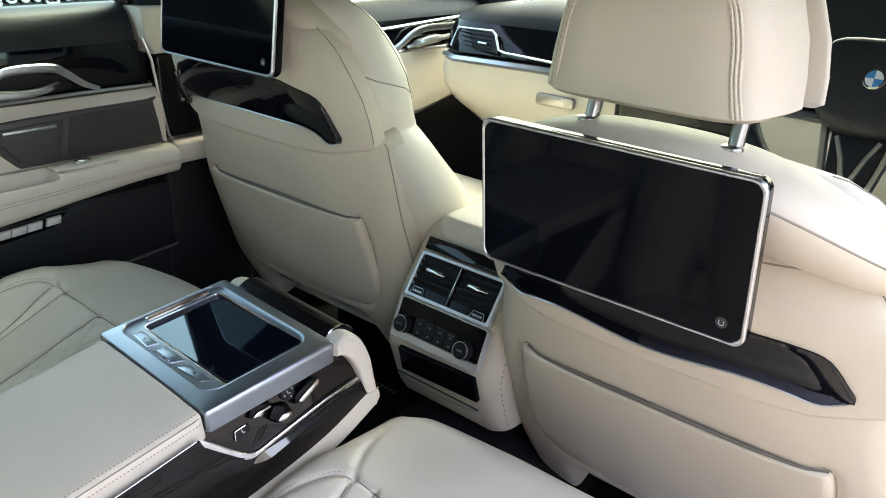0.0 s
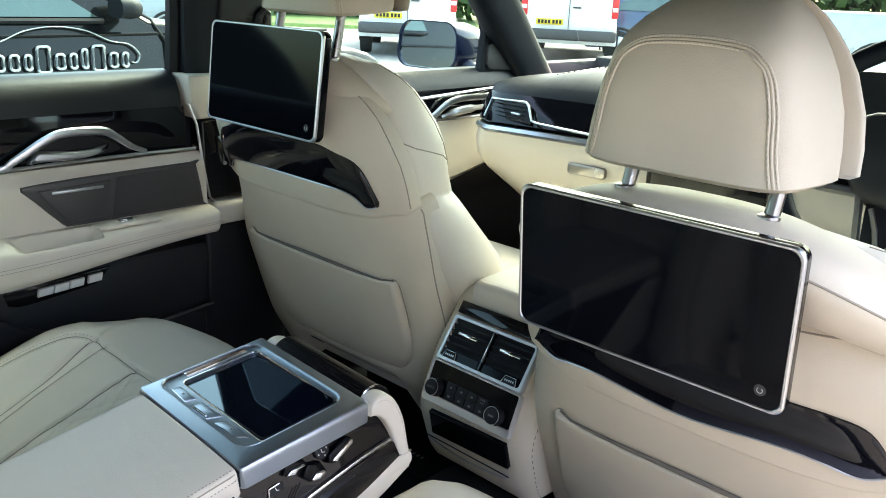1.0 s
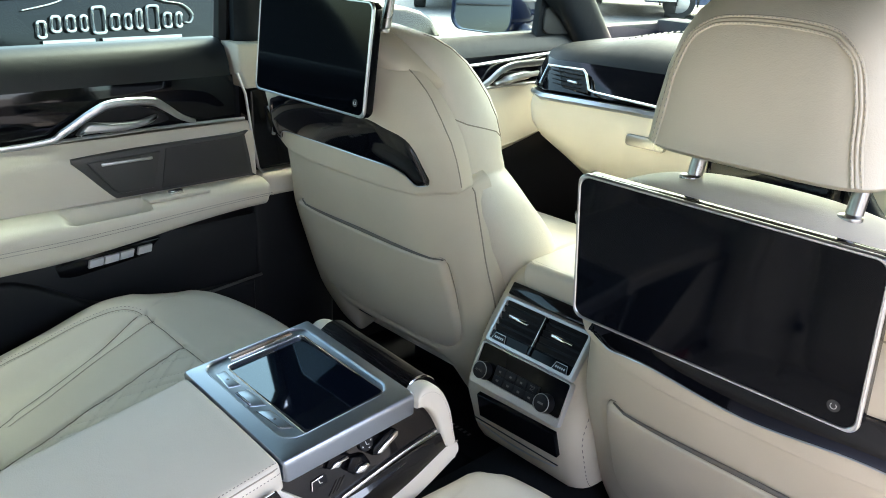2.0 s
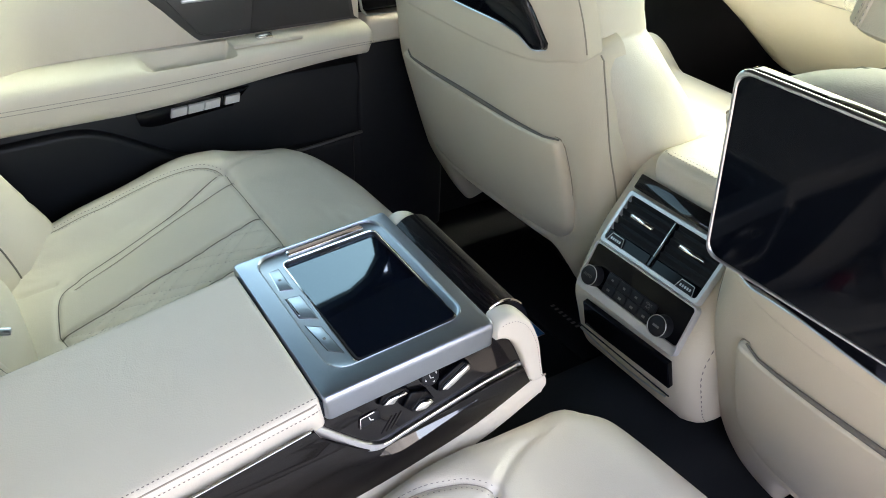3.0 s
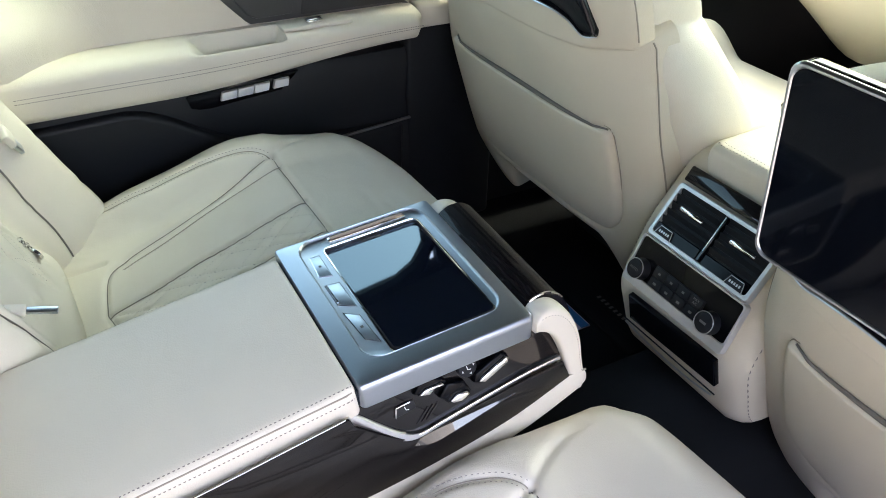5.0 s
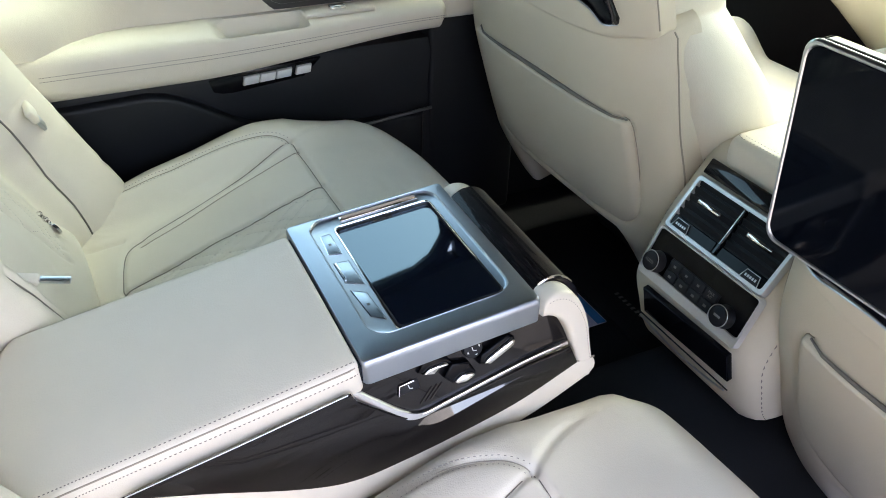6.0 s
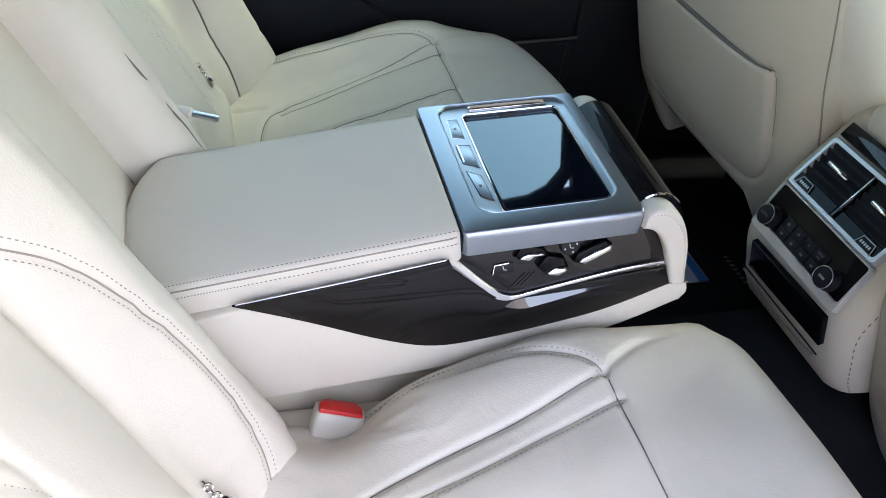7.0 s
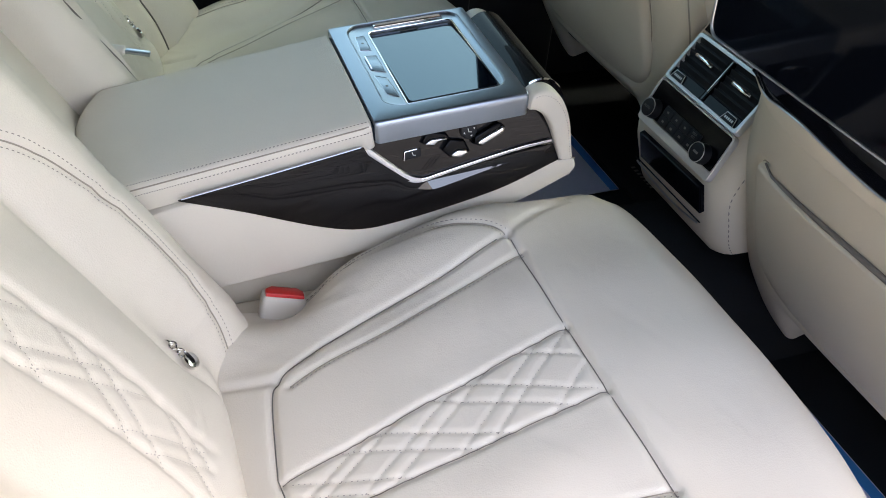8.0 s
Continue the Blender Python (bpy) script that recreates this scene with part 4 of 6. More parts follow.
        part("collar", MB().cyl(Matrix.Translation((px, y + 0.017, posts - 0.010)), 0.0105, 0.0045, 20, 0.0015), POST, ob)


def monitor(ob, x, y, z, w, h, tilt):
    """A thin screen; x, y, z is the middle of its face, tilt the degrees by which it looks up."""
    m = basis((x, y, z), (1, 0, 0), (0, math.sin(radians(tilt)), math.cos(radians(tilt))))

    def ring(dw, d):
        return [m @ Vector((a, b, d)) for a, b in rounded(w + dw, h + dw, 0.011, 6)]
    f = part("monitor", MB().loft([ring(-0.014, -0.02), ring(-0.004, -0.0185), ring(-0.001, -0.015), ring(-0.001, -0.004)]), GLOSS_BLACK, ob, "black rear-seat entertainment screen")
    part("bezel", MB().loft([ring(-0.001, -0.0052), ring(0.0, -0.0045), ring(0.0, -0.0015), ring(-0.002, 0.0), ring(-0.0055, 0.0), ring(-0.0075, -0.0015)]), SATIN, f, "satin metal rim")
    part("glass", MB().loft([ring(-0.0075, -0.004), ring(-0.0075, -0.0008)]), SCREEN, f, "dark glossy screen glass")
    pw = m @ Matrix.Translation((w / 2 - 0.022, -h / 2 + 0.020, -0.0009))
    part("power_button", MB().cyl(pw, 0.0055, 0.0008, 20), GREY_MESH, f)
    part("power_mark", MB().tube([pw @ Vector((0.0026 * math.cos(t), 0.0026 * math.sin(t), 0.001)) for t in np.linspace(2.2, 7.2, 10)], 0.00035, 4), PRINT, f)
    part("mount", MB().box(-0.07, 0.07, -0.05, 0.05, -0.12, -0.018, 0.01, 2, m), BLACK, ob)


def front_seat(xs, y95, up, slope, label, screen, rest, posts, post_x, band_low, band_high, hood_drop):
    """A front seat seen from behind. slope: how far its back leans; band_low, band_high: half outlines of the lacquered band; hood_drop: how low the hood sits."""
    ob = thing("front_seat", (xs, y95 + 0.3, FLOOR), label, "car seat", "front seats")
    m = basis((xs, y95, 0.95 + up), (1, 0, 0), (0, -slope, 1))

    # lower shell: flares towards the cushion, two tongues reach down beside a notch
    def plan(x, y):
        k = 0.955 + 0.075 * smoothstep(0.02, -0.2, y) - 0.03 * smoothstep(-0.28, -0.39, y)
        return x * k, y - 0.070 * smoothstep(0.135, 0.175, np.abs(x)) * smoothstep(-0.325, -0.385, y)

    def bulge(x, y):
        return -(0.022 + 0.022 * smoothstep(-0.16, 0.0, y)) * np.abs(x / 0.25) ** 4 - 0.026 * smoothstep(-0.330, -0.39, y) + 0.003 * smoothstep(-0.10, 0.0, y)
    contour = spline([(-0.190, -0.124), (-0.2035, -0.135), (-0.205, -0.19), (-0.199, -0.25), (-0.185, -0.295), (-0.148, -0.318), (0, -0.329), (0.148, -0.318), (0.185, -0.295), (0.199, -0.25), (0.205, -0.19), (0.2035, -0.135), (0.190, -0.124)], 6)
    sh = Pillow(m, -0.262, 0.262, -0.39, 0.006, (0.032, 0.032, 0.022, 0.012), 0.095, 0.02, bulge, [(contour, 0.006, 0.005), ([(-0.26, -0.012), (-0.2, -0.016), (0.2, -0.016), (0.26, -0.012)], 0.012, 0.002)], plan, 0.005)
    part("back_shell", sh.mesh(), IVORY_SHELL, ob, "ivory leather seat back", 60)
    for s in (-1, 1):
        part("edge_seam", sh.cord(MB(), [(s * 0.271, v) for v in np.linspace(-0.36, -0.004, 40)], 0.0012, -0.0002), SEAM_PALE, ob)
    part("pocket_seam", sh.cord(MB(), contour, 0.0010, -0.0002), SEAM_PALE, ob)

    # map pocket, closed at its sides and foot
    def pouch(x, y):
        return bulge(x, y) + 0.0075 - 0.004 * smoothstep(-0.28, -0.33, y)

    def taper(x, y):
        t = np.clip((-0.235 - y) / 0.09, 0, 1)
        return plan(x * (1 - 0.20 * t ** 3), y)
    pk = Pillow(m, -0.203, 0.203, -0.325, -0.127, (0.010, 0.010, 0.010, 0.004), 0.022, 0.008, pouch, (), taper, 0.008)
    part("pocket", pk.mesh(), IVORY_SHELL, ob, "flat leather map pocket", 60)
    # shade in the pocket's mouth, laid on as a dark tapering tube
    p, n = sh.at([(x, -0.1225 - 0.004 * (x / 0.19) ** 2) for x in np.linspace(-0.192, 0.198, 19)])
    part("pocket_gap", MB().tube([Vector(a) + Vector(b) * 0.0030 for a, b in zip(p, n)], [0.0010 + 0.0022 * math.sin(math.pi * (0.04 + 0.90 * k / 18)) for k in range(19)], 8), SEAM, ob, "dark tube standing for the shade in the pocket's mouth")
    p, n = sh.at([(-0.105, -0.372)])
    part("slot", MB().box(-0.014, 0.014, -0.008, 0.008, -0.004, 0.0015, 0.001, 2, basis(p[0], (1, 0, 0), Vector(n[0]).cross(Vector((1, 0, 0))))), BLACK, ob, "small dark slot in the lower edge")

    # hood over the shoulders, proud of the shell
    hw = [(-0.02, 1.0), (0.05, 1.0), (0.08, 0.985), (0.112, 0.94), (0.146, 0.855), (0.172, 0.735), (0.19, 0.60), (0.205, 0.45)]

    def arch(x, y):
        return x * np.interp(y, [q[0] for q in hw], [q[1] for q in hw]), y - hood_drop + 0.008 * smoothstep(0.17, 0.24, np.abs(x)) * smoothstep(0.05, 0.0, y)
    hd = Pillow(m, -0.252, 0.252, -0.012, 0.205, (0.014, 0.014, 0.008, 0.02), 0.06, 0.012, lambda x, y: 0.008 - 0.040 * np.abs(x / 0.25) ** 3.5 - 0.014 * smoothstep(0.1, 0.2, y), (), arch, 0.006)
    h = part("hood", hd.mesh(), IVORY_SHELL, ob, "ivory leather hood over the shoulders", 60)
    edge = [(-0.255, 0.0)] + [(-0.256, y) for y in np.linspace(0.02, 0.2, 16)]
    for s in (-1, 1):
        part("seam", hd.cord(MB(), [(-s * x, y) for x, y in edge], 0.0010, 0.0), SEAM_PALE, h)

    # lacquered band across the hood
    low, high = (spline([(-u, v) for u, v in half[::-1]] + [(u, v) for u, v in half[1:]], 5) for half in (band_low, band_high))
    lo, nl = (np.array(q) for q in hd.at([(u / float(np.interp(v + hood_drop, [q[0] for q in hw], [q[1] for q in hw])), v + hood_drop) for u, v in low]))
    hi, nh = (np.array(q) for q in hd.at([(u / float(np.interp(v + hood_drop, [q[0] for q in hw], [q[1] for q in hw])), v + hood_drop) for u, v in high]))
    rings = []
    for a, b, c, d in zip(lo, nl, hi, nh):
        a, b, c, d = Vector(a), Vector(b), Vector(c), Vector(d)
        rings.append([a - b * 0.006, a + b * 0.003, a.lerp(c, 0.12) + b * 0.006, a.lerp(c, 0.5) + (b + d) * 0.0045, a.lerp(c, 0.88) + d * 0.006, c + d * 0.003, c - d * 0.006])
    band = part("trim_band", MB().loft(rings), LACQUER, ob, "black lacquered trim band", 50)
    part("rim", MB().tube([Vector(a) + Vector(b) * 0.0035 for a, b in zip(lo, nl)], 0.0011, 6), SATIN, band, "thin satin metal rim")

    # front padding, seen past the edge of the shell
    rings = []
    profile = ((0.60, 0.20, 0.07, 0.12), (0.66, 0.277, 0.10, 0.15), (0.76, 0.289, 0.105, 0.145), (0.82, 0.298, 0.10, 0.14), (0.86, 0.294, 0.10, 0.135), (0.89, 0.2805, 0.095, 0.13), (0.92, 0.2715, 0.09, 0.12), (0.945, 0.261, 0.085, 0.115),
               (0.962, 0.2515, 0.085, 0.11), (0.972, 0.237, 0.085, 0.112), (0.98, 0.2375, 0.085, 0.112), (1.0, 0.2385, 0.085, 0.11), (1.03, 0.240, 0.082, 0.114), (1.06, 0.2365, 0.08, 0.119), (1.09, 0.226, 0.075, 0.122), (1.115, 0.214, 0.068, 0.122), (1.14, 0.204, 0.058, 0.118), (1.16, 0.185, 0.046, 0.115), (1.175, 0.16, 0.032, 0.112), (1.187, 0.10, 0.022, 0.102))
    for z, w, d, yy in profile:
        cy = y95 - (z - 0.95) * slope + yy
        rings.append([Vector((xs + w * math.copysign(abs(math.cos(t)) ** 0.6, math.cos(t)), cy + d * math.copysign(abs(math.sin(t)) ** 0.6, math.sin(t)), z + up - (0.022 if hood_drop and z > 1 else 0))) for t in np.linspace(0, math.tau, 36, endpoint=False)])
    bk = part("backrest", MB().loft(rings), IVORY, ob, "", 60)

    def on(i, k):
        # a place on the padding: i round it, k up its rings
        a, b = rings[int(k)], rings[min(int(k) + 1, len(rings) - 1)]
        p, q = a[int(i) % 36].lerp(a[(int(i) + 1) % 36], i % 1), b[int(i) % 36].lerp(b[(int(i) + 1) % 36], i % 1)
        return p.lerp(q, k % 1)
    heights = [q[0] for q in profile]

    def run(pairs):
        # seam through (turn round the padding in tenths of a circle's 36 steps, height)
        return [on(i % 36, float(np.interp(z, heights, range(len(heights))))) for i, z in spline(pairs, 6)]
    for s in (1, -1):
        shoulder = [(29.5, 1.078), (32, 1.074), (34.5, 1.06), (37, 1.04), (39.5, 1.012)]
        rim = [(36.6, 1.178), (37.2, 1.15), (37.4, 1.11), (37.6, 1.07), (38.0, 1.03)]
        for line in (shoulder, rim):
            part("seam", MB().tube(run([(i if s > 0 else 54 - i, z) for i, z in line]), 0.0011, 6), SEAM_PALE, bk)
    cap = []
    half, deep, ahead = (0.250, 0.062, -0.046) if hood_drop else (0.205, 0.05, 0.0)
    for x in np.linspace(-half, half, 41):
        k = max(0.02, 1 - abs(x / half) ** 3) ** 0.5
        r = []
        for t in np.linspace(0, math.tau, 28, endpoint=False):
            dz = (0.03 if math.sin(t) > 0 else 0.06) * math.sin(t) * k
            r.append(Vector((xs + x, y95 + ahead + deep * k * math.copysign(abs(math.cos(t)) ** 0.8, math.cos(t)) - 0.30 * min(dz, 0.0) + 0.05 * (x / 0.2) ** 4 * (0.6 if hood_drop else 0.7), 1.160 + up - 0.045 * abs(x / 0.2) ** 2.6 + dz)))
        cap.append(r)
    tp = part("top_pad", MB().loft(cap), IVORY_SHELL, ob, "", 60)
    if hood_drop:  # the lower seat's shoulders show a seam along the pad and one across the hood
        for s in (-1, 1):
            part("seam", MB().tube([r[13] for r in (cap[28:40] if s > 0 else cap[1:13])], 0.0012, 6), SEAM_PALE, tp)
            line = [(s * u / float(np.interp(v + hood_drop, [q[0] for q in hw], [q[1] for q in hw])), v + hood_drop) for u, v in zip(np.linspace(0.06, 0.222, 24), np.linspace(0.139, 0.127, 24))]
            part("seam", hd.cord(MB(), line, 0.0011, 0.0), SEAM_PALE, h)
    cu = Pillow(basis((xs, y95 + 0.42, 0.69), (1, 0, 0), (0, 1, 0.1)), -0.27, 0.27, -0.22, 0.28, (0.05, 0.05, 0.04, 0.06), 0.14, 0.06, lambda x, y: 0.06 * smoothstep(0.14, 0.22, np.abs(x)), (), None, 0.015)
    part("cushion", cu.mesh(), IVORY, ob, "", 60)
    part("seat_base", MB().box(xs - 0.22, xs + 0.22, y95 + 0.36, y95 + 0.66, FLOOR, 0.60, 0.02), SOFT_BLACK, ob)
    headrest(ob, rest[2], rest[0], rest[1], posts, post_x)
    monitor(ob, *screen)
    return ob


# ---- console between the front seats ----
def console():
    ob = thing("centre_console", (CX, 0.6, 0.52), "ivory centre console with rear air vents and climate controls", "console")
    prof = spline([(0.492, 0.552), (0.480, 0.570), (0.468, 0.605), (0.456, 0.65), (0.468, 0.69), (0.490, 0.738), (0.514, 0.772), (0.539, 0.806), (0.556, 0.828), (0.58, 0.838)], 4) + [(1.3, 0.86), (1.3, 0.53)]
    # the body: an outline along the car, its sides padded
    rings = []
    for x, s in ((-0.120, 0.900), (-0.1185, 0.930), (-0.114, 0.958), (-0.107, 0.978), (-0.098, 0.991), (-0.088, 1.0), (0.088, 1.0), (0.098, 0.991), (0.107, 0.978), (0.114, 0.958), (0.1185, 0.930), (0.120, 0.900)):
        rings.append([Vector((CX + x, 0.9 + (a - 0.9) * s, 0.68 + (b - 0.68) * s)) for a, b in prof])
    part("body", MB().loft(rings), IVORY_SHELL, ob, "ivory leather console body", 50)
    up = basis((CX, 0.449, 0.665), (1, 0, 0), (0, 0.40, 0.917))
    fr = MB()

    def ring(w, h, r, z, cy, cx=0.0):
        return [up @ Vector((a, b, z)) for a, b in rounded(w, h, r, 4, cx, cy)]
    # vents, leaning further ahead than the panel under them
    low, up = up, basis((CX, 0.4347, 0.6731), (1, 0, 0), (0, 0.58, 0.815))
    cy, w, h = 0.1115, 0.170, 0.077
    fr.loft([ring(w, h, 0.006, -0.004, cy), ring(w, h, 0.006, 0.004, cy), ring(w - 0.003, h - 0.003, 0.005, 0.006, cy), ring(w - 0.012, h - 0.012, 0.004, 0.006, cy), ring(w - 0.014, h - 0.014, 0.004, -0.002, cy)])
    v = part("vent_frame", fr, SILVER, ob, "satin metal frame round the rear air vents")
    part("vent_back", MB().box(-w / 2 + 0.006, w / 2 - 0.006, cy - h / 2 + 0.006, cy + h / 2 - 0.006, -0.01, -0.001, 0, 1, up), BLACK, v)
    part("divider", MB().box(-0.0025, 0.0025, cy - h / 2 + 0.007, cy + h / 2 - 0.007, -0.002, 0.0062, 0.001, 1, up), LACQUER, v)
    part("divider_edge", MB().box(-0.0007, 0.0007, cy - 0.018, cy + h / 2 - 0.008, 0.0055, 0.0072, 0.0005, 1, up), SATIN, v)
    for s in (-1, 1):
        for k in range(5):
            yy = cy - 0.012 + k * 0.0105
            mm = up @ Matrix.Translation((s * 0.042, yy, 0.002)) @ pose(0, 0, 0, 35)
            part("slat", MB().box(-0.038, 0.038, -0.0045, 0.0045, -0.0008, 0.0008, 0.0005, 1, mm), BLACK, v)
        part("vent_tab", MB().box(s * 0.042 - 0.02, s * 0.042 + 0.02, cy + 0.007, cy + 0.013, 0.003, 0.008, 0.002, 2, up), CHROME, v)
        part("vent_sill", MB().box(s * 0.0425 - 0.038, s * 0.0425 + 0.038, cy - 0.036, cy - 0.018, -0.001, 0.004, 0.001, 1, up), GLOSS_BLACK, v)
        tz = [(s * 0.06 - 0.014, cy - 0.034), (s * 0.06 + 0.014, cy - 0.034), (s * 0.06 + 0.010, cy - 0.021), (s * 0.06 - 0.010, cy - 0.021)]
        wheel = part("thumb_wheel", MB().prism(tz, up @ Matrix.Translation((0, 0, 0.002)), 0.004, 0.001), BLACK, v)
        part("wheel_edge", MB().tube([up @ Vector((a, b, 0.006)) for a, b in (tz[0], tz[3], tz[2], tz[1])], 0.0006, 5), SATIN, wheel)
        for k in range(5):
            part("rib", MB().box(s * 0.06 - 0.0085 + k * 0.0037, s * 0.06 - 0.0065 + k * 0.0037, cy - 0.029, cy - 0.0255, 0.005, 0.0072, 0.0004, 1, up), SATIN, wheel)
    part("vent_top", MB().box(-0.085, 0.085, cy + h / 2 + 0.003, cy + h / 2 + 0.024, -0.004, 0.004, 0.002, 2, up), WOOD, ob, "dark veneer strip above the vents")
    # climate panel
    up = low
    c0 = 0.039
    fr = MB().loft([ring(0.178, 0.068, 0.006, -0.004, c0), ring(0.178, 0.068, 0.006, 0.003, c0), ring(0.176, 0.066, 0.005, 0.005, c0), ring(0.171, 0.053, 0.004, 0.005, c0 + 0.005), ring(0.169, 0.051, 0.004, 0.002, c0 + 0.005)])
    c = part("climate_panel", fr, SILVER, ob, "black glossy climate panel in a satin frame")
    part("face", MB().loft([ring(0.171, 0.053, 0.004, -0.004, c0 + 0.005), ring(0.169, 0.051, 0.004, 0.0035, c0 + 0.005)]), GLOSS_BLACK, c)
    for s in (-1, 1):
        k = up @ Matrix.Translation((s * 0.0615 - 0.004, c0 - 0.009, 0.003))
        kn = part("knob", MB().cyl(k, 0.0145, 0.016, 32, 0.003, 0.0128), BLACK, c, "black rotary knob with a bright ring")
        part("knob_ring", MB().tube([k @ Vector((0.0134 * math.cos(t), 0.0134 * math.sin(t), 0.0145)) for t in np.linspace(0, math.tau, 28, endpoint=False)], 0.0006, 6, True), SATIN, kn)
        if s < 0:
            writing("AUTO", k @ Matrix.Translation((0, 0, 0.0162)), 0.0052, DIM, kn)
        else:
            part("knob_mark", MB().box(-0.005, 0.005, -0.0015, 0.0015, 0.0155, 0.0163, 0.0003, 1, k), DIM, kn)
    part("button_bar", MB().box(-0.046, 0.040, c0 - 0.0205, c0 + 0.0085, 0.003, 0.006, 0.0015, 2, up), BLACK, c)
    for k in range(4):
        x = -0.0345 + 0.0212 * k
        b = part("button", MB().box(x - 0.0100, x + 0.0100, c0 - 0.005, c0 + 0.0075, 0.0055, 0.008, 0.001, 2, up), BLACK, c)
        if k == 3:
            writing("MAX\nA/C", up @ Matrix.Translation((x, c0 + 0.0018, 0.0082)), 0.0046, DIM, b)
        else:
            part("symbol", MB().box(x - 0.002, x + 0.002, c0 - 0.0002, c0 + 0.0026, 0.0077, 0.0083, 0.0002, 1, up), DIM, b)
        b = part("button", MB().box(x - 0.0100, x + 0.0100, c0 - 0.0195, c0 - 0.0065, 0.0055, 0.008, 0.001, 2, up), BLACK, c)
        part("symbol", MB().box(x - 0.0025, x + 0.0025, c0 - 0.0145, c0 - 0.0115, 0.0077, 0.0083, 0.0002, 1, up), DIM, b)
    # media slot and drawer under it
    lo = basis((CX, 0.447, 0.652), (1, 0, 0), (0, -0.31, 0.95))
    part("media_panel", MB().prism([(-0.0690, -0.0400), (0.0880, -0.0330), (0.0895, 0.0150), (-0.0640, 0.0090)], lo @ Matrix.Translation((0, 0, -0.004)), 0.008, 0.0015), GLOSS_BLACK, ob, "black glossy panel with sockets")
    part("drawer_lip", MB().tube([lo @ Vector((x, -0.0545 - 0.0105 * (1 - (x / 0.082) ** 2), 0.004)) for x in np.linspace(-0.080, 0.082, 14)], 0.0014, 8), SATIN, ob)
    part("drawer_line", MB().tube([lo @ Vector((x, -0.0525, 0.002)) for x in np.linspace(-0.086, 0.086, 4)], 0.0010, 6), BLACK, ob)
    st = MB()
    for s in (-1, 1):
        for off in (0.0, 0.006):
            pts = [Vector((CX + s * (0.1145 + off * 0.6), 0.9 + (a - 0.9) * (0.9565 - off * 5), 0.68 + (b - 0.68) * (0.9565 - off * 5))) for a, b in prof[:37]]
            for p, q in zip(pts[:-1], pts[1:]):
                n = max(1, int((q - p).length / 0.006))
                for k in range(n):
                    st.dash(p.lerp(q, k / n), p.lerp(q, (k + 0.65) / n), Vector((s, 0, 0)), 0.0006)
    stitched(st, ob)
    lid = Pillow(basis((CX - 0.002, 0.556, 0.8475), (1, 0, 0), (0, 1, 0.03)), -0.087, 0.087, -0.015, 0.34, (0.02, 0.02, 0.012, 0.02), 0.04, 0.03, lambda x, y: 0.004 * np.cos(x * 14), (), None, 0.012)
    l = part("lid", lid.mesh(), IVORY, ob, "padded ivory leather console lid")
    st = MB()
    for v in (-0.018, -0.011):
        lid.stitch(st, [(-0.08, v + 0.012), (0.08, v + 0.012)])
    stitched(st, l)


# ---- doors on the far side ----
def sweep(profile, y0, y1, n=2, bend=None):
    """A strip along the car with the outline (x, z)."""
    rings = []
    for y in np.linspace(y0, y1, n):
        rings.append([Vector((a + (bend(y, b) if bend else 0), y, b)) for a, b in profile])
    return MB().loft(rings)


